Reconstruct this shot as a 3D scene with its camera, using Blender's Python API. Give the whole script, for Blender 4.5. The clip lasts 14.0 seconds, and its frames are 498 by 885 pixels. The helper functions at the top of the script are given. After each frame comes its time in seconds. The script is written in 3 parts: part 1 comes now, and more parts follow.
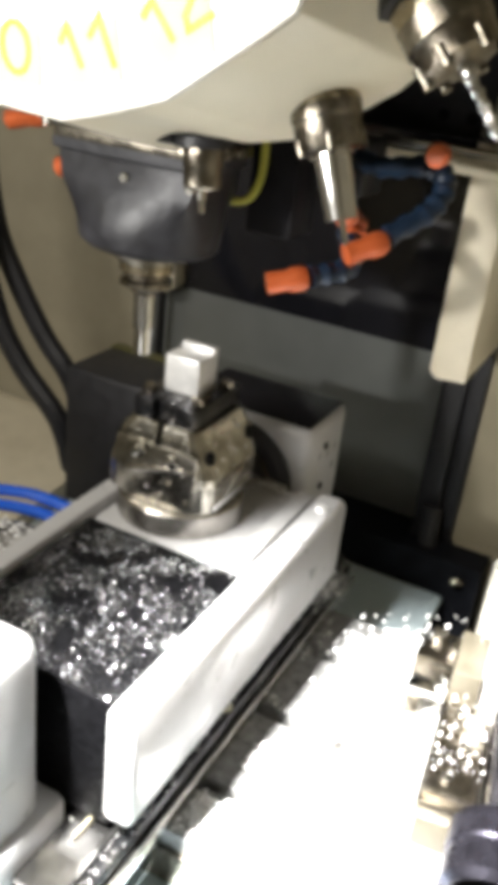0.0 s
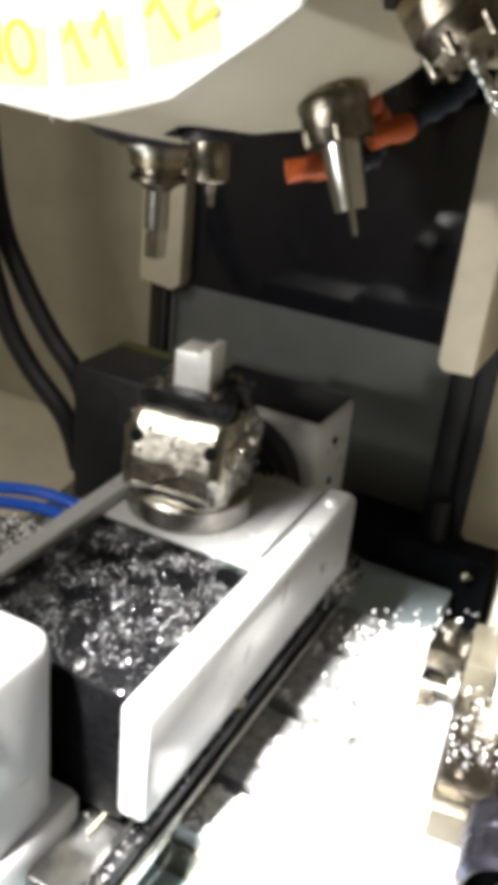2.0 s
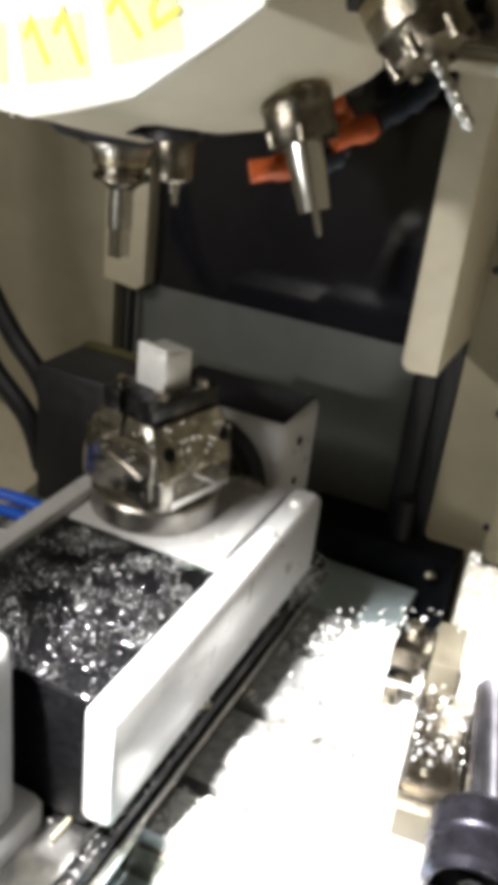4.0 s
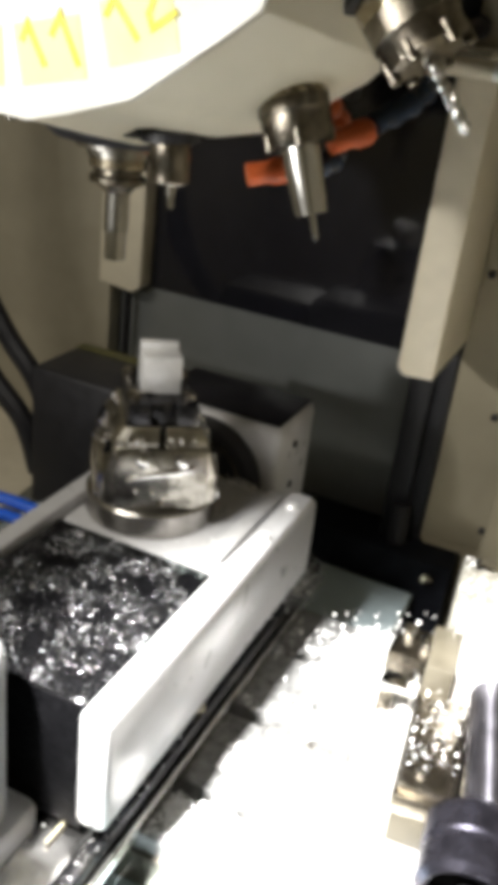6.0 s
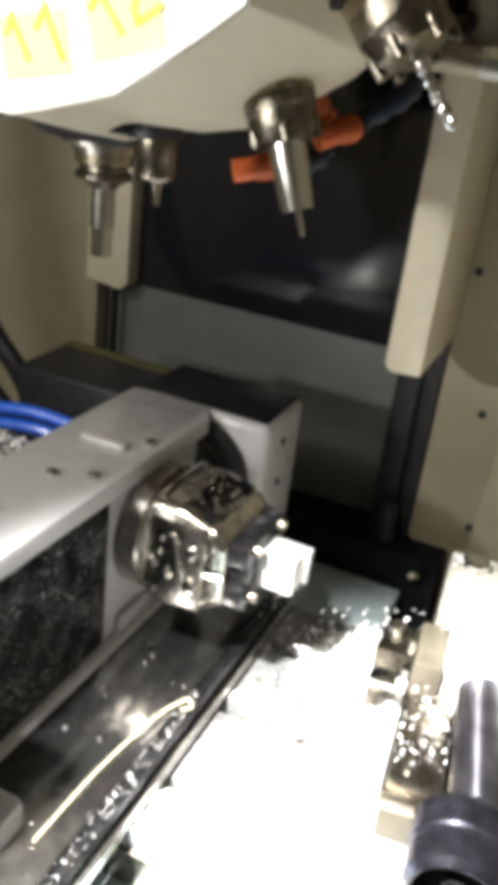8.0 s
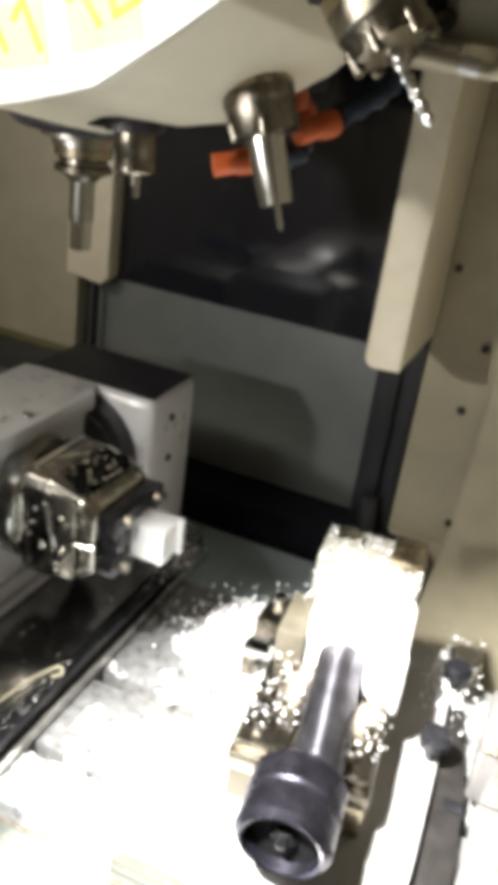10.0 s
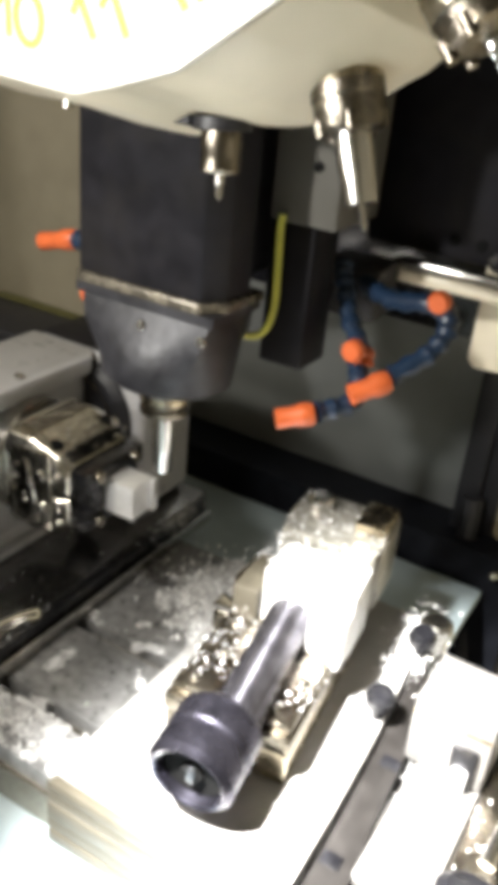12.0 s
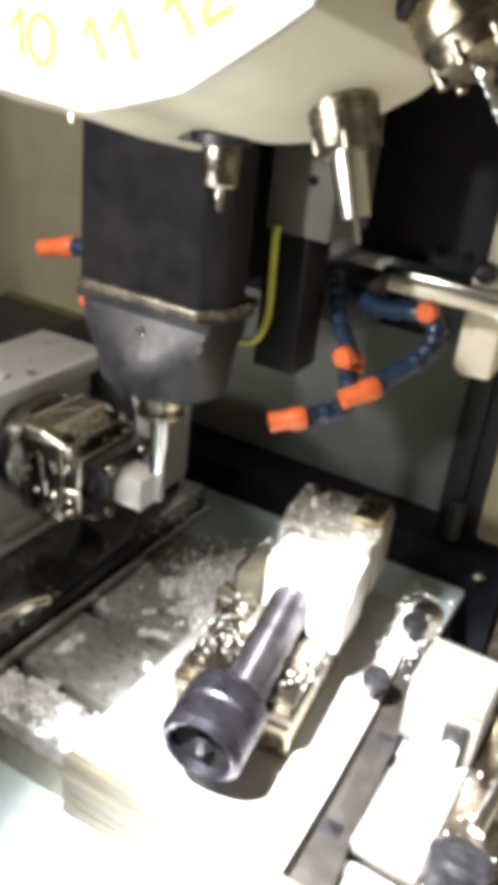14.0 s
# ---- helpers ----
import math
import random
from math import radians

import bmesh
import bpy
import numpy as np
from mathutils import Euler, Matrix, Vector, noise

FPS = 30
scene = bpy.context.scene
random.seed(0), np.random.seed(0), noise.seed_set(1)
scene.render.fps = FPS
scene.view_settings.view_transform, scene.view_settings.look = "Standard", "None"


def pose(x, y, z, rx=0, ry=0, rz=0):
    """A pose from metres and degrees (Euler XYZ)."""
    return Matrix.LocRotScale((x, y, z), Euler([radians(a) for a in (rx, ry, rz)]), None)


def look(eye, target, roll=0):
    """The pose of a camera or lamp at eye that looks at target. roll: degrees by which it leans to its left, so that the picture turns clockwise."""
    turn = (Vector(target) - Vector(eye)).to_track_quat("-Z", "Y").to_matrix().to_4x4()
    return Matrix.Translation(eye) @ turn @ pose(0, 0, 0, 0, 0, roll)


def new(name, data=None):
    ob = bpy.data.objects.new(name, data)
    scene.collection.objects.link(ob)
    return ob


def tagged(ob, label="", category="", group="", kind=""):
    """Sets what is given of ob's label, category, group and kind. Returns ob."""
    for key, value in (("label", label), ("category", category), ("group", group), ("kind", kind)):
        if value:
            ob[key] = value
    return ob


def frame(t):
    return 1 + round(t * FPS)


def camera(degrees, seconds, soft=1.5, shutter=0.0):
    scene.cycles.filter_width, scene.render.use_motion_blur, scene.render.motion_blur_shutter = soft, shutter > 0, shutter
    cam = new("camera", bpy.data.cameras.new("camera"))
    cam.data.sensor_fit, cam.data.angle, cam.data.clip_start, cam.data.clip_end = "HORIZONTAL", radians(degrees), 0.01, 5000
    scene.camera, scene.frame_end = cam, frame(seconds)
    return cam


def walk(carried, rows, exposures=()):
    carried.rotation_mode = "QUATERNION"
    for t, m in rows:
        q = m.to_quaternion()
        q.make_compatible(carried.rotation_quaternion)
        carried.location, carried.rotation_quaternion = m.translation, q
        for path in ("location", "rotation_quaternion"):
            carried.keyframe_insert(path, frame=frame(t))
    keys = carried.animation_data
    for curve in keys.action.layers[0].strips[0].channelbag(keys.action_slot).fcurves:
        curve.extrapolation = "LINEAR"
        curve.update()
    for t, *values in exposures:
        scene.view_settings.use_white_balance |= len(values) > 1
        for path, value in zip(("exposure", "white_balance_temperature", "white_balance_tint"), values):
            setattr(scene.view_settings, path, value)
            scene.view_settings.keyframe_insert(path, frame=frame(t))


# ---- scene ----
cam = camera(31.8, 14.0, soft=15.0)
PATH = [
    (0, (0.002, 0.005, 0.543), (-0.756, 1.642, -0.334), 6.8),
    (0.5, (-0.004, 0.005, 0.54), (-0.748, 1.632, -0.353), 6.6),
    (1, (-0.004, 0.005, 0.539), (-0.753, 1.631, -0.352), 6.4),
    (1.5, (-0.003, 0.004, 0.538), (-0.764, 1.63, -0.344), 6.0),
    (2, (-0.001, 0.002, 0.536), (-0.766, 1.632, -0.335), 6.0),
    (2.5, (-0.003, 0.004, 0.538), (-0.748, 1.639, -0.341), 6.3),
    (3, (-0.003, 0.004, 0.537), (-0.724, 1.654, -0.334), 6.3),
    (3.5, (-0.001, 0.004, 0.536), (-0.705, 1.664, -0.33), 6.6),
    (6, (-0.002, 0.005, 0.536), (-0.689, 1.676, -0.321), 7.2),
    (6.5, (-0.001, 0.005, 0.534), (-0.688, 1.677, -0.321), 7.2),
    (7, (-0.003, 0.006, 0.535), (-0.683, 1.679, -0.323), 7.3),
    (9.5, (0.002, 0.006, 0.534), (-0.631, 1.699, -0.322), 7.8),
    (10, (0.002, 0.006, 0.534), (-0.623, 1.7, -0.326), 8.1),
    (10.5, (0.003, 0.006, 0.531), (-0.625, 1.701, -0.325), 7.9),
    (11, (0.015, 0.014, 0.536), (-0.702, 1.667, -0.331), 6.7),
    (11.5, (-0.007, 0.028, 0.542), (-0.818, 1.627, -0.346), 5.4),
    (12, (0.016, 0.032, 0.546), (-0.84, 1.585, -0.379), 5.6),
    (12.5, (0.005, 0.037, 0.545), (-0.818, 1.589, -0.411), 5.6),
    (13, (0.008, 0.028, 0.553), (-0.809, 1.577, -0.413), 6.9),
    (13.5, (0.012, 0.011, 0.557), (-0.799, 1.585, -0.373), 6.9),
    (14, (0.019, 0.008, 0.556), (-0.807, 1.583, -0.359), 6.5),
]
walk(cam, [(t, look(eye, target, roll)) for t, eye, target, roll in PATH],
     exposures=[(0, .42), (1.5, .26), (2.0, -.09), (2.5, -.14), (7, -.08), (9.5, .12), (11, .20), (11.6, .48), (12, .74), (12.5, .80), (14, .82)])

# ---- how the machine moves: seconds and metres or degrees ----
# table slide in x and y
SLIDE = [(0, 0, 0), (5, 0, 0), (9.3, 0, 0), (9.5, -.002, 0), (9.6, -.015, -.003), (9.8, -.053, -.011), (10.0, -.092, -.019), (10.25, -.148, -.031),
         (10.4, -.184, -.040), (10.5, -.200, -.042), (10.6, -.207, -.041), (10.8, -.209, -.039), (11.0, -.210, -.037), (11.5, -.211, -.029),
         (12.0, -.211, -.025), (12.5, -.211, -.020), (13.0, -.211, -.016), (13.5, -.212, -.010), (14.0, -.212, -.006)]
# spindle head, below its upper end
LIFT = [(0, -.077), (.1, -.060), (.2, -.035), (.3, -.014), (.4, -.003), (.5, 0), (3.5, 0), (7, 0), (10.6, 0), (10.7, -.006), (10.8, -.022), (10.9, -.042),
        (11.0, -.062), (11.1, -.079), (11.2, -.095), (11.3, -.108), (11.4, -.125), (11.5, -.143), (11.6, -.162), (11.7, -.176), (11.8, -.187),
        (12.0, -.199), (13, -.199), (14, -.199)]
# tilt of the cradle about its trunnion axis
TILT = [(0, 0), (3, 0), (6.85, 0), (6.95, 2.5), (7.05, 9), (7.2, 28), (7.4, 60), (7.55, 80), (7.7, 89), (7.8, 90), (10, 90), (14, 90)]
# turn of the rotary plate
TURN = [(0, 0), (.65, 0), (.8, -7), (1.0, -20), (1.5, -51), (2.0, -84), (2.5, -117), (3.0, -149), (3.3, -170), (3.45, -178), (3.55, -180), (3.75, -180),
        (3.9, -187), (4.1, -200), (4.6, -231), (5.1, -264), (5.6, -297), (6.1, -329), (6.4, -350), (6.55, -358), (6.65, -360), (8, -360), (14, -360)]
AXIS = Vector((-.335, .602, .128))        # where trunnion axis and plate axis meet, table at rest
SPINDLE = Vector((-.374, .585, 0))
ROCK = Vector((0, .52, .45))


def along(rows, t):
    for (a, *u), (b, *v) in zip(rows, rows[1:]):
        if t <= b:
            k = max(0, (t - a) / (b - a))
            return [p + (q - p) * k for p, q in zip(u, v)]
    return rows[-1][1:]


# ---- light ----
world = bpy.data.worlds.new("world")
scene.world = world
world.use_nodes = True
world.node_tree.nodes["Background"].inputs[0].default_value = (.55, .58, .62, 1)
world.node_tree.nodes["Background"].inputs[1].default_value = .15


def lamp(name, eye, target, sx, sy, watts, colour, spread=170):
    data = bpy.data.lights.new(name, "AREA")
    data.shape, data.size, data.size_y, data.energy, data.color, data.spread = "RECTANGLE", sx, sy, watts, colour, radians(spread)
    ob = new(name, data)
    ob.matrix_world = look(eye, target)
    return ob


def spot(name, eye, target, watts, degrees, blend, size, colour):
    data = bpy.data.lights.new(name, "SPOT")
    data.energy, data.spot_size, data.spot_blend, data.shadow_soft_size, data.color = watts, radians(degrees), blend, size, colour
    ob = new(name, data)
    ob.matrix_world = look(eye, target)
    return ob


spot("work_lamp", (-.35, -.04, .96), (.035, .42, .0), 600, 42, .85, .03, (1, .98, .94))
# unseen spot, added to brighten the turret front and its tools' highlights
spot("turret_fill", (-.62, -.22, .53), (-.33, .42, .53), 25, 66, 1.0, .03, (1, .98, .94))
# unseen soft fill, added to brighten the walls and the trunnion
lamp("cabin_fill", (-.70, -.22, .95), (-.5, .68, .15), .50, .08, 5.4, (1, .95, .86), 170)


# ---- materials ----
def turned(m, axis, rough, amount):
    """Fine turning marks round an axis of the object, which draw highlights out along it."""
    n, l = m.node_tree.nodes, m.node_tree.links
    b, t = n["Principled BSDF"], n.new("ShaderNodeTangent")
    t.direction_type, t.axis = "RADIAL", axis
    l.new(t.outputs[0], b.inputs["Tangent"])
    b.inputs["Anisotropic"].default_value, b.inputs["Anisotropic Rotation"].default_value = amount, .25
    for k in list(b.inputs["Roughness"].links):
        l.remove(k)
    b.inputs["Roughness"].default_value = rough
    return m


def mat(name, base, rough=.5, metal=0.0, vary=.15, scale=60, bump=.0, bscale=400, stain=None, amount=.0, sscale=12, coat=0.0, spec=.5, island=False):
    m = bpy.data.materials.new(name)
    m.use_nodes = True
    nt = m.node_tree
    n, l = nt.nodes, nt.links
    b = n["Principled BSDF"]
    b.inputs["Roughness"].default_value, b.inputs["Metallic"].default_value = rough, metal
    b.inputs["Coat Weight"].default_value, b.inputs["Specular IOR Level"].default_value = coat, spec
    b.inputs["Coat Roughness"].default_value = .06
    co = n.new("ShaderNodeTexCoord")
    fine = n.new("ShaderNodeTexNoise")
    fine.inputs["Scale"].default_value, fine.inputs["Detail"].default_value = scale, 6
    l.new(co.outputs["Object"], fine.inputs["Vector"])
    ramp = n.new("ShaderNodeMapRange")
    ramp.inputs["From Min"].default_value, ramp.inputs["From Max"].default_value = .3, .7
    ramp.inputs["To Min"].default_value, ramp.inputs["To Max"].default_value = 1 - vary, 1 + vary
    l.new(fine.outputs["Fac"], ramp.inputs["Value"])
    tint = n.new("ShaderNodeVectorMath")
    tint.operation = "SCALE"
    tint.inputs[0].default_value = base
    l.new(ramp.outputs["Result"], tint.inputs["Scale"])
    out = tint.outputs[0]
    if stain:
        big = n.new("ShaderNodeTexNoise")
        big.inputs["Scale"].default_value, big.inputs["Detail"].default_value = sscale, 8
        big.inputs["Roughness"].default_value = .65
        l.new(co.outputs["Object"], big.inputs["Vector"])
        cut = n.new("ShaderNodeMapRange")
        cut.inputs["From Min"].default_value, cut.inputs["From Max"].default_value = .5, .68
        cut.inputs["To Max"].default_value = amount
        l.new(big.outputs["Fac"], cut.inputs["Value"])
        mix = n.new("ShaderNodeMix")
        mix.data_type = "RGBA"
        l.new(cut.outputs["Result"], mix.inputs[0])
        l.new(out, mix.inputs[6])
        mix.inputs[7].default_value = (*stain, 1)
        out = mix.outputs[2]
    l.new(out, b.inputs["Base Color"])
    rr = n.new("ShaderNodeMapRange")
    rr.inputs["To Min"].default_value, rr.inputs["To Max"].default_value = max(.03, rough * .7), min(1, rough * 1.3)
    l.new(fine.outputs["Fac"], rr.inputs["Value"])
    l.new(rr.outputs["Result"], b.inputs["Roughness"])
    if bump:
        rel = n.new("ShaderNodeTexNoise")
        rel.inputs["Scale"].default_value, rel.inputs["Detail"].default_value = bscale, 4
        l.new(co.outputs["Object"], rel.inputs["Vector"])
        bn = n.new("ShaderNodeBump")
        bn.inputs["Strength"].default_value, bn.inputs["Distance"].default_value = bump, .002
        l.new(rel.outputs["Fac"], bn.inputs["Height"])
        l.new(bn.outputs["Normal"], b.inputs["Normal"])
    return m


CREAM = mat("cream_paint", (.66, .60, .465), .42, 0, .05, 40, .05, 300, (.42, .37, .27), .35, 9)
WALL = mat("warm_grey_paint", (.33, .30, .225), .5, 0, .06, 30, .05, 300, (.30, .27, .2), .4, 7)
SHEET = mat("grey_sheet", (.205, .215, .21), .36, .35, .06, 25, .04, 200, (.22, .23, .22), .4, 6)
SILL = mat("blue_grey_sheet", (.50, .60, .64), .35, .15, .08, 30, .05, 200, (.3, .36, .38), .4, 14)
BLACK = mat("black_gloss", (.012, .012, .016), .09, 0, .2, 60, .01, 60, (.02, .02, .02), .4, 10, spec=.8)
RUBBER = mat("black_rubber", (.014, .014, .017), .5, 0, .25, 90, .12, 500)
CASING = mat("black_casing", (.012, .0115, .014), .5, 0, .25, 60, .08, 350, (.020, .018, .016), .5, 16, spec=.12)
CAST = mat("grey_black_casting", (.017, .017, .021), .45, .1, .4, 60, .3, 90, (.07, .07, .08), .5, 22)
WHITE = mat("white_enamel", (.48, .48, .49), .30, 0, .04, 50, .04, 250, (.40, .39, .37), .35, 18, coat=.3)
TURRET = mat("ivory_enamel", (.82, .76, .61), .36, 0, .04, 40, .03, 200, (.6, .53, .4), .25, 10, coat=.15)
STEEL = mat("steel", (.56, .55, .52), .24, 1, .12, 120, .08, 700, (.30, .28, .24), .5, 40)
OILY = mat("oily_steel", (.26, .235, .195), .24, 1, .3, 180, .25, 600, (.18, .15, .10), .7, 60)
BRIGHT = mat("bright_steel", (.78, .77, .75), .12, 1, .06, 90, .04, 500)
BRASSY = mat("tanned_steel", (.50, .44, .33), .26, 1, .15, 120, .06, 600, (.30, .24, .15), .6, 50)
TABLE = mat("wet_table_iron", (.26, .26, .26), .30, .3, .35, 110, .35, 130, (.14, .14, .14), .55, 32)
PLATE = mat("ground_plate", (.42, .415, .405), .36, .3, .06, 90, .05, 500, (.27, .26, .24), .4, 25)
CHIPBED = mat("black_swarf_bed", (.0028, .0028, .0034), .6, .0, .6, 200, .7, 220, (.007, .007, .008), .6, 50, spec=.06)
CHIP = mat("aluminium_swarf", (.88, .88, .88), .3, .1, .25, 300, .2, 900)
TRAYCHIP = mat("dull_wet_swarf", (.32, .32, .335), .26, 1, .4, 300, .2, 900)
BLUED = mat("blued_steel", (.078, .075, .098), .27, .95, .3, 60, .02, 300, (.02, .02, .025), .5, 40)
BARREL = turned(mat("turned_blued_steel", (.17, .165, .19), .3, .95, .3, 60, .0, 300, (.05, .05, .06), .5, 40), "Y", .27, .95)
ORANGE = mat("orange_plastic", (.60, .125, .036), .36, 0, .1, 90, .04, 300)
NAVY = mat("navy_plastic", (.012, .028, .060), .35, 0, .2, 90, .05, 300)
BLUE = mat("blue_tube", (.02, .13, .75), .25, 0, .06, 60)
YELLOW = mat("yellow_wire", (.55, .55, .10), .4, 0, .1, 60)
LABEL = mat("pale_yellow_label", (.76, .74, .34), .5, 0, .04, 80)
INK = mat("yellow_ink", (.64, .59, .012), .5, 0, .05, 80)
PAPER = mat("white_plate", (.84, .83, .78), .4, 0, .03, 60)
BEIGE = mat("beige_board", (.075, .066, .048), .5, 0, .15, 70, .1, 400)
CLAMP = mat("clamp_steel", (.50, .48, .43), .22, 1, .3, 70, .22, 160, (.13, .12, .095), .8, 45)
DARKSTEEL = mat("dark_wet_steel", (.04, .04, .044), .22, .8, .35, 90, .3, 300, (.2, .19, .17), .5, 60)
MUDDY = mat("tan_wet_steel", (.14, .125, .10), .26, .5, .35, 90, .25, 350, (.30, .27, .21), .6, 45)
STRIP = mat("dark_oiled_strip", (.022, .020, .019), .4, .3, .2, 50, .08, 300)
HOOK = mat("pale_wire", (.72, .66, .48), .3, .3, .1, 80)
SUMP = mat("wet_dark_steel", (.26, .255, .25), .15, .95, .4, 40, .16, 45, (.03, .03, .03), .8, 20)
ALU = mat("milled_aluminium", (.80, .80, .80), .32, .4, .06, 200, .08, 900)
TAPE = mat("olive_tape", (.085, .08, .022), .5, 0, .2, 60)
SOOT = mat("oily_black_steel", (.013, .013, .016), .3, .4, .4, 80, .5, 160, (.05, .05, .05), .4, 60)
PANEL = mat("olive_beige_paint", (.37, .33, .235), .5, 0, .06, 30, .05, 300, (.27, .24, .165), .5, 6)
CHUCK = mat("polished_chuck", (.86, .85, .83), .20, 1, .05, 90)
JAW = mat("worn_jaw_steel", (.29, .28, .245), .3, .3, .3, 60, .4, 180, (.30, .28, .24), .6, 40)
HOLE = mat("dark_bore", (.008, .008, .008), .9, spec=.05)
DISC = turned(mat("turned_wet_steel", (.48, .46, .43), .3, 1, .2, 90, .0, 300, (.26, .245, .22), .5, 40), "Z", .27, .85)
# bracket cream darkened to grey-beige: its shade is in the colour
SHADECREAM = mat("shaded_cream_paint", (.095, .09, .078), .45, 0, .1, 40, .06, 300, (.08, .075, .06), .5, 14)
GROUND = mat("ground_block_steel", (.16, .155, .15), .34, .3, .08, 90, .05, 500, (.13, .125, .115), .4, 25)
# near black for the floor pan and for the shade painted on the rear ledge
DARK = mat("floor_and_shade_black", (.010, .011, .015), .6, 0, .4, 40, .1, 150, spec=.1)


# ---- mesh helpers ----
def box(bm, lo, hi, bevel=0.0, seg=2):
    made = bmesh.ops.create_cube(bm, size=1)["verts"]
    for v in made:
        v.co = Vector([(lo[i] + hi[i]) / 2 + v.co[i] * (hi[i] - lo[i]) for i in range(3)])
    if bevel:
        edges = list({e for v in made for e in v.link_edges})
        bmesh.ops.bevel(bm, geom=edges, offset=bevel, segments=seg, profile=.5, affect="EDGES")
    return bm


def rod(bm, a, b, r0, r1=None, seg=24):
    a, b = Vector(a), Vector(b)
    r1 = r0 if r1 is None else r1
    q = (b - a).to_track_quat("Z", "Y")
    rings = [[bm.verts.new(p + q @ Vector((r * math.cos(i * math.tau / seg), r * math.sin(i * math.tau / seg), 0))) for i in range(seg)] for p, r in ((a, r0), (b, r1))]
    for i in range(seg):
        bm.faces.new((rings[0][i], rings[0][(i + 1) % seg], rings[1][(i + 1) % seg], rings[1][i]))
    bm.faces.new(rings[0][::-1]), bm.faces.new(rings[1])
    return bm


def lathe(bm, profile, at=(0, 0, 0), axis=(0, 0, 1), seg=32):
    """profile: (radius, height) pairs from bottom to top, closed by discs."""
    q, at = Vector(axis).to_track_quat("Z", "Y"), Vector(at)
    rings = []
    for r, h in profile:
        rings.append([bm.verts.new(at + q @ Vector((r * math.cos(i * math.tau / seg), r * math.sin(i * math.tau / seg), h))) for i in range(seg)])
    for u, v in zip(rings, rings[1:]):
        for i in range(seg):
            bm.faces.new((u[i], u[(i + 1) % seg], v[(i + 1) % seg], v[i]))
    bm.faces.new(rings[0][::-1]), bm.faces.new(rings[-1])
    return bm


def prism(bm, outline, axis, lo, hi, bevel=0.0):
    """outline: pairs in the two other axes, extruded along axis from lo to hi."""
    def put(u, v, w):
        return {"x": (w, u, v), "y": (u, w, v), "z": (u, v, w)}[axis]
    a = [bm.verts.new(put(u, v, lo)) for u, v in outline]
    b = [bm.verts.new(put(u, v, hi)) for u, v in outline]
    faces = [bm.faces.new(a), bm.faces.new(b[::-1])]
    for i in range(len(a)):
        j = (i + 1) % len(a)
        faces.append(bm.faces.new((a[i], b[i], b[j], a[j])))
    bmesh.ops.recalc_face_normals(bm, faces=faces)
    if bevel:
        bmesh.ops.bevel(bm, geom=list({e for f in faces for e in f.edges}), offset=bevel, segments=2, profile=.5, affect="EDGES")
    return bm


def smooth_path(points, n=8):
    pts = [Vector(p) for p in points]
    pts = [pts[0] * 2 - pts[1]] + pts + [pts[-1] * 2 - pts[-2]]
    out = []
    for p0, p1, p2, p3 in zip(pts, pts[1:], pts[2:], pts[3:]):
        for k in range(n):
            t = k / n
            out.append(.5 * (2 * p1 + (p2 - p0) * t + (2 * p0 - 5 * p1 + 4 * p2 - p3) * t * t + (3 * p1 - p0 - 3 * p2 + p3) * t ** 3))
    return out + [pts[-2]]


def tube(bm, points, r, seg=10, n=8, ripple=0.0):
    path = smooth_path(points, n)
    last, up = None, Vector((.1, .3, 1)).normalized()
    for i, p in enumerate(path):
        d = (path[min(i + 1, len(path) - 1)] - path[max(i - 1, 0)]).normalized()
        side = d.cross(up).normalized()
        top = side.cross(d)
        up = top
        rr = r * (1 + ripple * (1 if i % 2 else -1))
        ring = [bm.verts.new(p + (side * math.cos(a) + top * math.sin(a)) * rr) for a in (k * math.tau / seg for k in range(seg))]
        if last:
            for k in range(seg):
                bm.faces.new((last[k], last[(k + 1) % seg], ring[(k + 1) % seg], ring[k]))
        else:
            bm.faces.new(ring[::-1])
        last = ring
    bm.faces.new(last)
    return bm


def finish(name, bm, material, smooth=True):
    bmesh.ops.recalc_face_normals(bm, faces=bm.faces)
    me = bpy.data.meshes.new(name)
    if smooth:
        for f in bm.faces:
            f.smooth = True
        for e in bm.edges:
            if len(e.link_faces) == 2 and e.calc_face_angle() > radians(32):
                e.smooth = False
    bm.to_mesh(me)
    bm.free()
    me.materials.append(material)
    return new(name, me)


def part(name, bm, material, parent, label="", smooth=True):
    ob = finish(name, bm, material, smooth)
    ob.parent = parent
    return tagged(ob, label)


def thing(name, label, category, at=(0, 0, 0), group="", kind=""):
    ob = new(name)
    ob.empty_display_size = .02
    ob.matrix_world = Matrix.Translation(at)
    return tagged(ob, label, category, group, kind)


def solid(name, bm, material, label, category, kind="", group="", smooth=True):
    return tagged(finish(name, bm, material, smooth), label, category, group, kind)


def B():
    return bmesh.new()


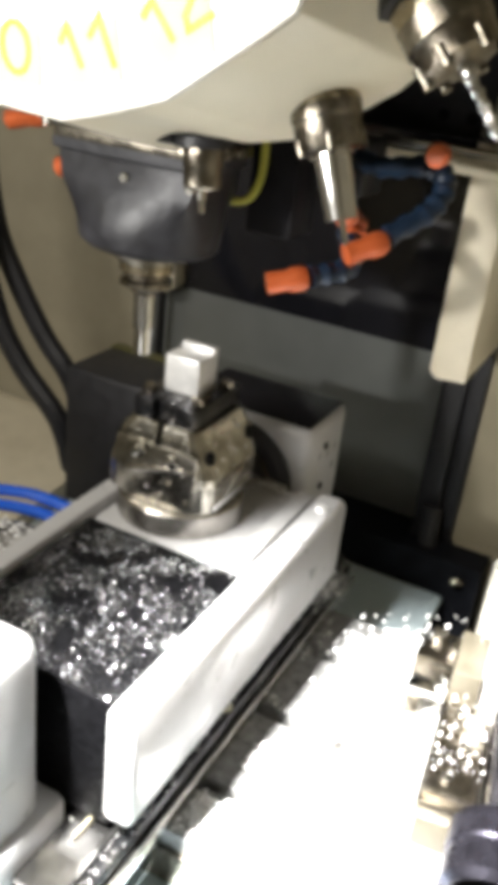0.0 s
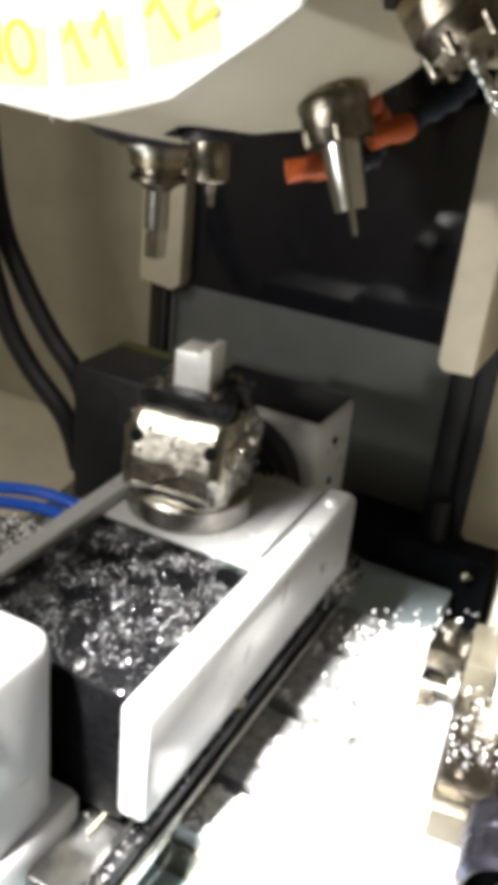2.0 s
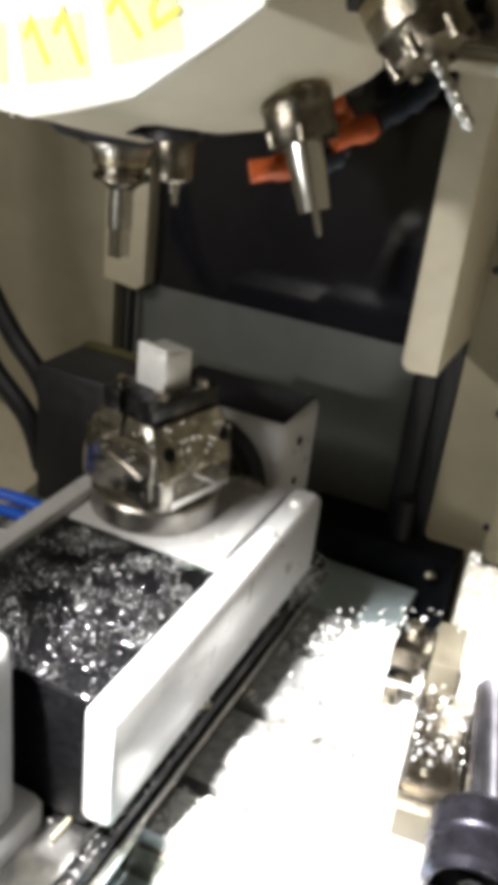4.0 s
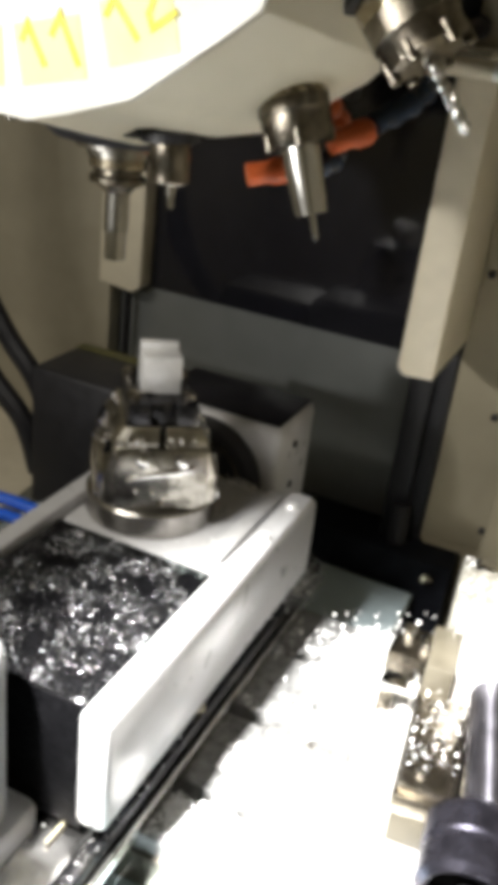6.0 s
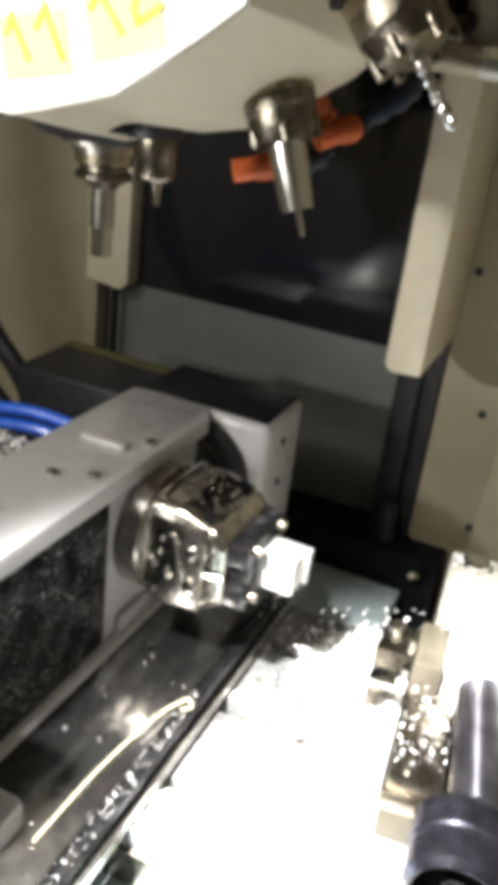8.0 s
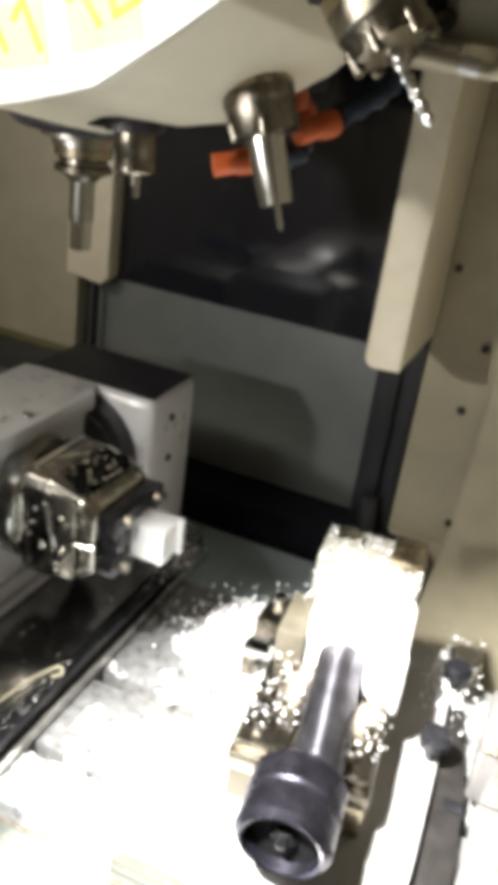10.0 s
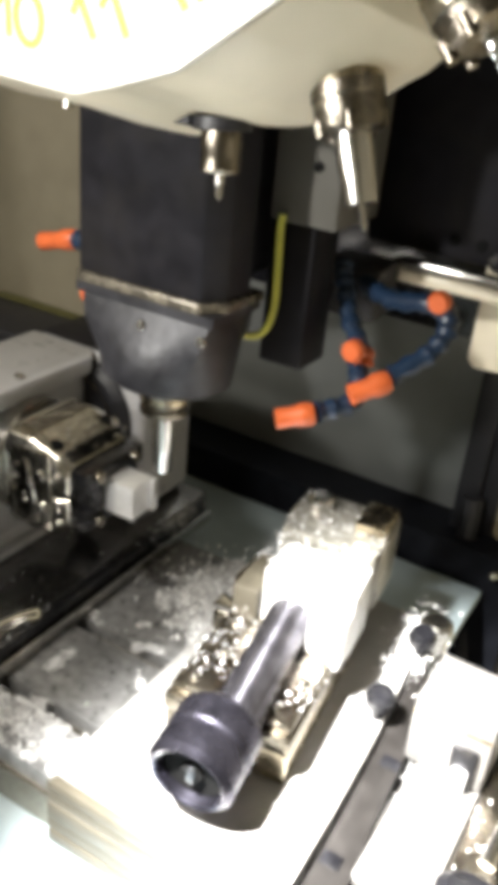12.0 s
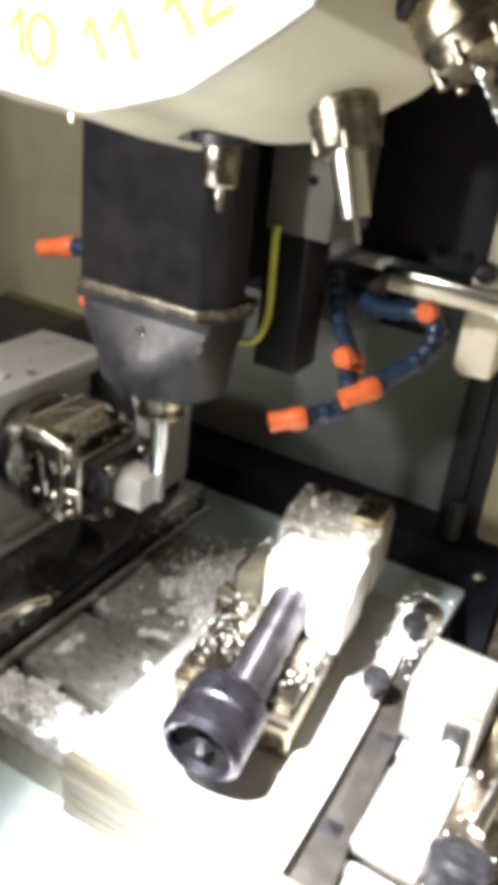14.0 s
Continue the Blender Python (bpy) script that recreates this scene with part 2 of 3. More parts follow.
def swarf(bm, rnd, n, area, size, up=(0, 0, 1), curl=.5):
    """n small bent chips scattered over area(rnd), which returns a point."""
    for _ in range(n):
        p = Vector(area(rnd))
        a = rnd.uniform(0, math.tau)
        s = rnd.uniform(*size)
        d = Vector((math.cos(a), math.sin(a), rnd.uniform(-.1, .7))).normalized()
        w = Vector((-d.y, d.x, rnd.uniform(-.8, .8))).normalized() * s * rnd.uniform(.12, .4)
        lift = Vector((0, 0, s * rnd.uniform(.0, curl)))
        q = [p - d * s / 2 - w, p - d * s / 2 + w, p + lift + w, p + lift - w, p + d * s / 2 + w * .6, p + d * s / 2 - w * .6]
        v = [bm.verts.new(c) for c in q]
        bm.faces.new((v[0], v[3], v[2], v[1])), bm.faces.new((v[3], v[5], v[4], v[2]))
    return bm


# ---- the machine's enclosure ----
def enclosure():
    solid("wall_back", box(B(), (-.62, .980, -.02), (-.150, 1.0, .214)), SHEET, "dull grey sheet steel cover low on the back wall", "wall", "structure")
    solid("wall_back_upper", prism(B(), [(.975, .214), (1.0, .214), (1.0, 1.3), (.975, 1.3)], "x", -.62, -.17), BLACK, "glossy black cover panel across the machine column", "panel", "structure")
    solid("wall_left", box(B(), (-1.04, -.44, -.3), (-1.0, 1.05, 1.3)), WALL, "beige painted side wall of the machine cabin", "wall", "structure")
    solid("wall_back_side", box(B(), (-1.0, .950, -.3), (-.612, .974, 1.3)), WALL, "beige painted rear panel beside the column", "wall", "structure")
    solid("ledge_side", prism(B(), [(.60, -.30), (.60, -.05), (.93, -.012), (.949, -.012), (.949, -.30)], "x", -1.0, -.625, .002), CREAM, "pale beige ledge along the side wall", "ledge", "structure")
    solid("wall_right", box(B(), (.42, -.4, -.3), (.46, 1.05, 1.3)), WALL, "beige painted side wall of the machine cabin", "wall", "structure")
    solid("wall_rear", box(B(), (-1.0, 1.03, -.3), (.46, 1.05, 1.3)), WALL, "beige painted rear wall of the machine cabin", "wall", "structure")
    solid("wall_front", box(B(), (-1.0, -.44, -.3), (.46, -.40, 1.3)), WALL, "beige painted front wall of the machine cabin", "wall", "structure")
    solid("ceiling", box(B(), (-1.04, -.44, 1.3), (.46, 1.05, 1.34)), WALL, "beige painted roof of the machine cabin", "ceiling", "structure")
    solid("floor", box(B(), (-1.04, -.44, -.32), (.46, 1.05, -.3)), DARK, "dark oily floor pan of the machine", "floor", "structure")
    # shade under the back sheet is put into this ledge's black colour
    solid("baseboard", box(B(), (-.61, .906, -.30), (-.10, .979, -.008)), DARK, "ledge under the grey back sheet, its shade painted black", "ledge", "structure")
    solid("way_cover", box(B(), (-.62, -.20, -.062), (-.135, .898, -.050), .003), SILL, "pale blue-grey sheet steel way cover", "cover", "structure")
    # right hand panels
    bm = B()
    box(bm, (-.150, .950, .00), (.42, .972, 1.3), .002)
    prism(bm, [(-.150, .0), (.42, .0), (.42, -.3), (-.085, -.3), (-.100, -.09)], "y", .950, .972)
    solid("wall_inner", bm, PANEL, "cream painted sheet panel with small bolts", "panel", "structure")
    solid("trim_post", prism(B(), [(-.105, -.3), (-.092, -.09), (-.076, .03), (-.068, .25), (-.060, 1.3), (.42, 1.3), (.42, -.3)], "y", .925, .9495, .003), PANEL, "cream painted cabin post beside the column", "panel", "structure")
    bm = B()
    box(bm, (-.200, .940, -.04), (-.172, .960, .60), .003)
    box(bm, (-.172, .948, -.04), (-.151, .966, .60), .003)
    tube(bm, [(-.178, .938, .04), (-.172, .93, -.02), (-.150, .92, -.09), (-.140, .915, -.16)], .012)
    solid("trim_seal", bm, RUBBER, "black rubber seal strip standing beside the grey sheet", "seal", "structure")
    for x, z, y in ((-.138, .328, .950), (-.090, .249, .950), (-.099, .173, .950), (-.081, .031, .950)):
        b = thing("bolt", "small dark bolt in a cream panel", "bolt", (x, y, z), "panel bolts")
        part("head", lathe(B(), [(.0045, 0), (.0045, .003), (.003, .004)], axis=(0, -1, 0), seg=12), RUBBER, b)
    b = thing("bolt", "round brass coloured bolt on a black ledge", "bolt", (-.124, .900, -.026))
    part("head", lathe(B(), [(.007, 0), (.007, .004), (.005, .005)], axis=(0, -1, 0), seg=16), BRASSY, b)
    part("stem", rod(B(), (0, 0, 0), (0, .05, 0), .004), RUBBER, b)


def column_posts():
    p = thing("column_post", "cream painted sheet metal post with a sloping foot", "post", (-.148, .80, .249), "column posts")
    part("post_cover", prism(B(), [(-.037, .005), (-.034, 1.0), (.0, 1.0), (.0, 0.0), (-.030, -.002)], "y", 0, .17, .003), CREAM, p)
    p = thing("column_post", "cream painted sheet metal post in shade", "post", (-.565, .945, .216), "column posts")
    part("post_cover", prism(B(), [(-.062, .0), (-.062, 1.0), (.0, 1.0), (.0, .003), (-.012, -.006)], "y", 0, .029, .003), CREAM, p)
    part("stay", box(B(), (-.028, .010, -.12), (-.022, .02, .0), .001), CASING, p)


# ---- tool turret ----
def scaled(outline, cx, cz, k):
    return [(cx + (x - cx) * k, cz + (z - cz) * k) for x, z in outline]


TURRET_SIZE = .88


def turret():
    t = thing("tool_turret", "ivory enamelled tool turret with hand written number labels", "turret", (0, 0, 0))
    t.matrix_world = Matrix.Translation((0, 0, .536)) @ Matrix.Scale(TURRET_SIZE, 4) @ Matrix.Translation((0, 0, -.536))
    rim = [(-.66, .47), (-.534, .455), (-.459, .4525), (-.408, .447), (-.359, .446), (-.330, .462), (-.299, .461), (-.268, .468), (-.222, .497), (-.203, .509), (-.186, .526), (-.182, .548), (-.19, .80), (-.66, .80)]
    bm = B()
    # conical shell between the front plate and the rim
    f = [(-.62, .497), (-.50, .477), (-.450, .473), (-.405, .470), (-.364, .4675), (-.338, .474), (-.315, .481), (-.290, .489), (-.254, .514), (-.234, .528), (-.214, .543), (-.19, .62), (-.20, .80), (-.62, .80)]
    a = [bm.verts.new((x, .470, z)) for x, z in f]
    b = [bm.verts.new((x, .590, z)) for x, z in rim]
    c = [bm.verts.new((x, .625, z)) for x, z in scaled(rim, -.42, .7, 1.0)]
    for u, v in ((a, b), (b, c)):
        for i in range(len(u)):
            j = (i + 1) % len(u)
            bm.faces.new((u[i], u[j], v[j], v[i]))
    bm.faces.new(a), bm.faces.new(c[::-1])
    bmesh.ops.bevel(bm, geom=list(bm.edges), offset=.0022, segments=2, profile=.5, affect="EDGES")
    part("cover", bm, TURRET, t)
    plate = part("number_plate", prism(B(), scaled(f, -.42, .66, .998), "y", .464, .4695, .001), PAPER, t, "white number plate under strong light")
    for x, z, lean in ((-.405, .501, -3), (-.347, .509, -12), (-.287, .528, -16)):
        lab = part("label", box(B(), (-.0235, -.0003, -.017), (.0235, 0, .017)), LABEL, plate, "pale yellow paper label")
        lab.location, lab.rotation_euler = (x, .4637, z), (0, radians(lean), 0)
    # digits drawn by hand with a felt pen: 10, 11, 12
    ring = [(-.4015 + .0105 * math.cos(k * math.tau / 14) - .002 * math.sin(k * math.tau / 14), .506 + .0145 * math.sin(k * math.tau / 14)) for k in range(15)]
    for pen in ([(-.428, .511), (-.420, .522), (-.417, .495)], ring, [(-.367, .512), (-.363, .522), (-.350, .500)], [(-.346, .517), (-.340, .529), (-.326, .503)],
                [(-.309, .531), (-.304, .541), (-.287, .521)], [(-.292, .549), (-.284, .556), (-.275, .551), (-.281, .535), (-.278, .528), (-.263, .538)]):
        bm, pts = B(), [Vector(p) for p in pen]
        loop = (pts[0] - pts[-1]).length < .001
        rows = []
        for k, q in enumerate(pts):
            u = (q - pts[k - 1 if k else (-2 if loop else 0)])
            v = (pts[k + 1 if k + 1 < len(pts) else (1 if loop else k)] - q)
            u, v = (u.normalized() if u.length else v.normalized()), (v.normalized() if v.length else u.normalized())
            m = (u + v).normalized()
            w = Vector((-m.y, m.x)) * .0019 / max(.45, m.dot(u))
            rows.append([bm.verts.new((c.x, y, c.y)) for c, y in ((q + w, .4629), (q - w, .4629), (q - w, .4631), (q + w, .4631))])
        for a, b in zip(rows, rows[1:]):
            for k in range(4):
                bm.faces.new((a[k], a[(k + 1) % 4], b[(k + 1) % 4], b[k]))
        if not loop:
            bm.faces.new(rows[0][::-1]), bm.faces.new(rows[-1])
        part("digit", bm, INK, plate, "yellow felt pen stroke")
    for (x, z), r in (((-.330, .452), .030), ((-.238, .489), .040), ((-.150, .545), .040)):
        part("gripper", prism(B(), [(x - r, .575), (x - r * .85, .556), (x - r * .35, .556), (x - r * .2, .60), (x - r, .60)], "z", z + .003, z + .013, .002), RUBBER, t, "black tool gripper")
    part("pin", rod(B(), (-.466, .575, .462), (-.466, .575, .450), .004), STEEL, t)
    return t


def twist_drill(axis, start, length, r):
    """Two-flute drill: a pinched section that turns as it goes down."""
    bm = B()
    q = Vector(axis).normalized().to_track_quat("Z", "Y")
    rings = []
    n = 36
    for i in range(n + 1):
        z, a = start + length * i / n, i * .42
        k = 1 if i < n - 3 else (n - i) / 4 + .08
        rings.append([bm.verts.new(q @ Vector((r * k * w * math.cos(b + a), r * k * w * math.sin(b + a), z))) for b in [j * math.tau / 16 for j in range(16)] for w in [.50 + .50 * abs(math.cos(b)) ** .7]])
    for u, v in zip(rings, rings[1:]):
        for j in range(16):
            bm.faces.new((u[j], u[(j + 1) % 16], v[(j + 1) % 16], v[j]))
    bm.faces.new(rings[0][::-1]), bm.faces.new(rings[-1])
    return bm


def tool_holder(at, axis, body, shank, tip, label, collar, ring):
    h = thing("tool_holder", label, "tool holder", at, "tools in the turret")
    part("body", lathe(B(), body, axis=axis), OILY, h)
    part("collar", lathe(B(), collar, axis=axis), BRASSY, h)
    part("gripper_ring", lathe(B(), [(ring * .5, -.012), (ring, -.011), (ring, -.003), (ring * .5, -.002)], axis=axis), RUBBER, h, "black gripper ring")
    part("shank", lathe(B(), shank, axis=axis), CHUCK, h, "polished shank")
    if tip:
        part("cutter", lathe(B(), tip, axis=axis, seg=12), BRIGHT, h, "thin cutter")
    else:
        part("cutter", twist_drill(axis, .048, .0435, .0040), BRIGHT, h, "bright twist drill", smooth=False)
    return h


def turret_tools():
    made = [tool_holder((-.325, .575, .452), (.085, 0, -1), [(.0150, -.01), (.0146, 0), (.0146, .010), (.0141, .011), (.0141, .024), (.0128, .026)],
                        [(.0034, .025), (.0034, .034)], [(.0026, .034), (.0024, .043), (.0005, .0445)], "small steel collet holder with a short drill", [(.0142, .004), (.0142, .010)], .021),
            tool_holder((-.240, .575, .506), (.39, -.094, -1), [(.0245, -.02), (.0245, .004), (.0240, .005), (.0240, .020), (.0232, .021), (.0232, .038), (.0215, .041), (.010, .042)],
                        [(.0126, .040), (.0126, .056), (.0112, .080), (.0106, .086)], [(.0024, .085), (.0019, .101), (.0004, .1035)], "steel collet holder with a polished slim chuck", [(.0243, .006), (.0243, .012)], .031),
            tool_holder((-.170, .555, .562), (.85, -.16, -1), [(.030, -.03), (.0275, -.006), (.0275, .024), (.0262, .026), (.0255, .040), (.018, .044)],
                        [(.006, .044), (.0055, .050)], None, "steel collet holder with a long bright twist drill", [(.0278, .0), (.0278, .010)], .034)]
    for h, r, z0, z1, n in ((made[1], .0205, .032, .0425, 5), (made[2], .0235, .032, .0455, 6)):
        ax = Vector((.39, -.094, -1) if h is made[1] else (.85, -.16, -1)).normalized()
        q = ax.to_track_quat("Z", "Y")
        for k in range(n):
            a = k * math.tau / n
            off = q @ Vector((r * math.cos(a), r * math.sin(a), 0))
            part("lug", rod(B(), off + ax * z0, off + ax * z1, .0044, .0038, 12), OILY, h)
    near = Matrix.Translation((0, 0, .536)) @ Matrix.Scale(TURRET_SIZE, 4) @ Matrix.Translation((0, 0, -.536))
    for ob in made:
        ob.matrix_world = near @ Matrix.Translation(ob.location)
    return made


# ---- spindle head: shapes in its lowest place ----
def spindle_head():
    x, y = SPINDLE.x, SPINDLE.y
    h = thing("spindle_head", "black spindle head with a tapered grey casting", "spindle head", (0, 0, 0))
    bm = B()
    prism(bm, [(-.440, .553), (-.325, .553), (-.311, .572), (-.309, .600), (-.335, .62), (-.335, .80), (-.42, .80), (-.42, .62), (-.444, .60), (-.444, .558)], "z", .333, .95, .003)
    part("casing", bm, CASING, h, "black sheet casing")
    part("ledge", prism(B(), [(-.439, .5505), (-.324, .5505), (-.309, .570), (-.307, .62), (-.446, .62), (-.446, .556)], "z", .325, .333, .0012), MUDDY, h, "worn bright ledge")
    # casting: square top shrinking to a round foot
    bm = B()
    rings = []
    for z, k, half, r in ((.325, 0, .066, .066), (.318, .0, .066, .066), (.316, .0, .061, .064), (.298, .35, .063, .064), (.282, .75, .060, .062), (.268, 1, .056, .060), (.254, 1, .056, .058), (.249, 1, .050, .052)):
        ring = []
        for i in range(40):
            a = i * math.tau / 40
            c, s = math.cos(a), math.sin(a)
            q = half / max(abs(c), abs(s))
            rad = q * (1 - k) + r * k
            ring.append(bm.verts.new((x - .002 * (1 - k) + rad * c, y + rad * s * (.52 + .30 * k), z)))
        rings.append(ring)
    for u, v in zip(rings, rings[1:]):
        for i in range(40):
            bm.faces.new((u[i], u[(i + 1) % 40], v[(i + 1) % 40], v[i]))
    bm.faces.new(rings[0]), bm.faces.new(rings[-1][::-1])
    part("casting", bm, CAST, h, "grey-black casting wet with coolant")
    for dx, z in ((.0, .305), (.056, .306)):
        part("screw", lathe(B(), [(.004, 0), (.004, .003), (.003, .004)], (x + dx, .550, z), (0, -1, 0), 12), STEEL, h)
    part("spindle_nose", rod(rod(B(), (x, y, .250), (x, y, .244), .032), (x, y, .246), (x, y, .238), .024), STEEL, h)
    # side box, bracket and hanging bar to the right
    bk = part("bracket", box(B(), (-.321, .640, .384), (-.262, .72, .80), .003), SHADECREAM, h, "cream guide bracket painted grey-beige for its shade")
    for dz in (.43, .49):
        part("screw", lathe(B(), [(.004, 0), (.004, .002)], (-.282, .640, dz), (0, -1, 0), 12), HOLE, bk)
    part("cover_bar", box(B(), (-.322, .645, .262), (-.280, .69, .384), .004), CASING, h, "black hanging guide cover")
    part("wire", tube(B(), [(-.307, .637, .390), (-.308, .637, .378), (-.307, .637, .348), (-.306, .635, .312), (-.313, .630, .292), (-.330, .622, .288)], .0032), YELLOW, h, "yellow-green earth wire")
    # carriage plate and cross rails behind
    part("carriage", box(B(), (-.300, .79, .345), (-.165, .84, .80), .004), CASING, h, "dark carriage plate")
    part("rail", box(B(), (-.262, .776, .318), (-.100, .790, .330), .003), CREAM, h, "cream cross rail")
    part("rail", box(B(), (-.262, .770, .334), (-.150, .786, .341), .002), STEEL, h)
    sad = part("saddle_cover", box(B(), (-.170, .780, .342), (-.108, .7885, .62), .003), WALL, h, "beige sheet saddle cover")
    part("boss", lathe(B(), [(.010, 0), (.010, .006), (.007, .009)], (-.168, .779, .356), (0, -1, 0), 20), DARKSTEEL, sad, "round dark boss")
    part("coolant_pipe", tube(B(), [(-.205, .768, .329), (-.150, .768, .326), (-.122, .768, .324), (-.112, .768, .332), (-.110, .768, .36), (-.110, .768, .42)], .0062, 14), CREAM, h, "cream pipe with an elbow")
    part("pipe_joint", rod(B(), (-.146, .768, .3258), (-.130, .768, .3245), .0078), ALU, h)
    for xx, zz in ((-.215, .362), (-.190, .362)):
        part("screw", lathe(B(), [(.005, 0), (.005, .002)], (xx, .790, zz), (0, -1, 0), 12), HOLE, h)
    part("hose_block", box(B(), (-.310, .725, .290), (-.255, .775, .338), .004), RUBBER, h, "black coolant manifold")
    hose(h, [(-.283, .71, .344), (-.276, .70, .330), (-.262, .69, .305), (-.240, .68, .280)], [(-.240, .68, .280), (-.236, .675, .272)])
    hose(h, [(-.270, .73, .325), (-.235, .71, .322), (-.195, .70, .330), (-.176, .69, .322), (-.178, .67, .303), (-.200, .645, .283)], [(-.203, .64, .278), (-.222, .62, .268)])
    hose(h, [(-.250, .69, .272), (-.232, .66, .262), (-.228, .64, .252), (-.246, .615, .247)], [(-.250, .610, .246), (-.272, .595, .240)])
    part("fitting", lathe(B(), [(.007, 0), (.0095, .003), (.0095, .011), (.007, .014)], (-.240, .665, .289), (0, -1, 0), 16), ORANGE, h, "orange hose joint")
    part("fitting", lathe(B(), [(.007, 0), (.009, .003), (.009, .010), (.007, .013)], (-.180, .675, .343), (0, -1, 0), 16), ORANGE, h, "orange hose joint")
    hose(h, [(-.46, .62, .332), (-.49, .63, .330), (-.522, .64, .325)], [(-.522, .64, .325), (-.562, .64, .315)])
    hose(h, [(-.43, .61, .305), (-.452, .61, .300)], [(-.456, .61, .298), (-.482, .61, .290)])
    s = thing("tool_holder", "steel tool holder with a slim end mill in the spindle", "tool holder", (x, y, .238))
    part("body", lathe(B(), [(.0215, 0), (.0215, .008), (.0180, .010), (.0180, .013), (.0215, .015), (.0215, .019), (.0140, .022), (.0105, .026)], axis=(0, 0, -1), seg=40), OILY, s)
    part("collar", lathe(B(), [(.0218, .001), (.0218, .007)], axis=(0, 0, -1), seg=40), BRASSY, s)
    part("shank", lathe(B(), [(.0092, .025), (.0092, .056)], axis=(0, 0, -1)), STEEL, s)
    part("cutter", lathe(B(), [(.0080, .056), (.0080, .078), (.005, .079)], axis=(0, 0, -1), seg=12), BRIGHT, s, "bright end mill")
    return h, s


def hose(h, path, nozzle):
    """Jointed coolant hose: ball links, then an orange nozzle."""
    ho = part("coolant_hose", tube(B(), path, .0082, 12, 5, .14), NAVY, h, "navy blue jointed coolant hose")
    a, b = Vector(nozzle[0]), Vector(nozzle[1])
    d = (b - a).normalized()
    n = (b - a).length
    part("nozzle", lathe(B(), [(.0080, -.004), (.0098, 0), (.0098, n * .3), (.0080, n * .45), (.0086, n), (.005, n + .0005)], a, d, 16), ORANGE, ho, "orange plastic nozzle")


# ---- table with its slots and plates ----
def machine_table():
    t = thing("machine_table", "wet cast iron machine table with cross slots", "machine table", (0, 0, 0))
    # strips between the slots
    cuts = [.397, .457, .557, .657, .735]
    for a, b in zip(cuts, cuts[1:]):
        part("table_strip", box(B(), (-.56, a + .007, -.040), (.30, b - .007, .0), .002), TABLE, t)
    part("table_core", box(B(), (-.56, .400, -.049), (.30, .732, -.016)), OILY, t)
    return t


def base_plate():
    p = thing("base_plate", "bright ground base plate on the machine table", "plate", (0, 0, 0))
    part("plate", prism(B(), [(-.098, .398), (.093, .398), (.090, .49), (.085, .58), (.074, .70), (.070, .740), (-.050, .740), (-.050, .605), (-.098, .605)], "z", .0005, .020, .002), PLATE, p)
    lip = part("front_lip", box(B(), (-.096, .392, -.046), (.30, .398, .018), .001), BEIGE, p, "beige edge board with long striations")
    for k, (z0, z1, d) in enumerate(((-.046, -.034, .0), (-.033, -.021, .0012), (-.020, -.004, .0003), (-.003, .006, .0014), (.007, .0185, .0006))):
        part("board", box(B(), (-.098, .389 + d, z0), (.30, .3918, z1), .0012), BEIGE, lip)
    c = thing("strap_clamp", "small steel strap clamp beside the vise", "clamp", (0, 0, 0))
    part("strap", prism(B(), [(-.105, .620), (-.054, .622), (-.054, .640), (-.105, .640)], "z", .026, .036, .002), BRIGHT, c)
    part("strap_foot", box(B(), (-.104, .618, .0005), (-.090, .642, .026), .002), OILY, c)
    part("stud", lathe(B(), [(.005, 0), (.005, .05), (.004, .052)], (-.074, .631, .001), (0, 0, 1), 14), BRIGHT, c)
    part("nut", lathe(B(), [(.010, 0), (.010, .008)], (-.074, .631, .036), (0, 0, 1), 6), STEEL, c)
    d = thing("strap_clamp", "oily steel clamp block with a bright bolt", "clamp", (0, 0, 0))
    part("block", box(B(), (-.112, .668, .0005), (-.058, .715, .034), .003), OILY, d)
    part("bolt", lathe(B(), [(.010, 0), (.010, .010), (.006, .012)], (-.078, .690, .034), (0, 0, 1), 16), BRIGHT, d)
    part("bolt", lathe(B(), [(.008, 0), (.008, .008), (.005, .010)], (-.100, .700, .034), (0, 0, 1), 16), BRIGHT, d)
    rnd = random.Random(11)

    def clumps(r):
        while True:
            x, y = r.uniform(-.21, -.045), r.uniform(.405, .735)
            near = max(0, 1 - ((x + .095) / .095) ** 2 - ((y - .665) / .09) ** 2)
            front = .5 if y < .452 and x > -.21 else 0
            if noise.noise(Vector((x * 45, y * 45, 5.0))) + r.uniform(-.25, .25) > .52 - 1.35 * near - front * 1.3 and not (x > -.10 and y < .607):
                return x, y, .0008 + r.uniform(0, .004) * (.3 + near)

    def heaps(r):
        x, y = r.gauss(-.115, .030), r.gauss(.672, .034)
        if x > -.06 or x < -.21:
            x = r.uniform(-.20, -.07)
        return x, y, .002 + r.uniform(0, .007)

    bm = swarf(B(), rnd, 22000, clumps, (.0008, .0026), curl=.3)
    swarf(bm, rnd, 1300, clumps, (.0028, .0056), curl=.6)
    swarf(bm, rnd, 900, heaps, (.0024, .0062), curl=.7)
    w = solid("swarf", bm, CHIP, "loose aluminium swarf in patches on the machine table", "swarf", "stuff", smooth=False)
    bm = swarf(B(), rnd, 500, lambda r: (r.uniform(-.05, .04), r.uniform(.60, .73), .1215 + r.uniform(0, .003)), (.001, .0035))
    swarf(bm, rnd, 190, lambda r: (r.uniform(-.06, -.022), r.uniform(.50, .65), .0755 + r.uniform(0, .003)), (.0008, .0028))
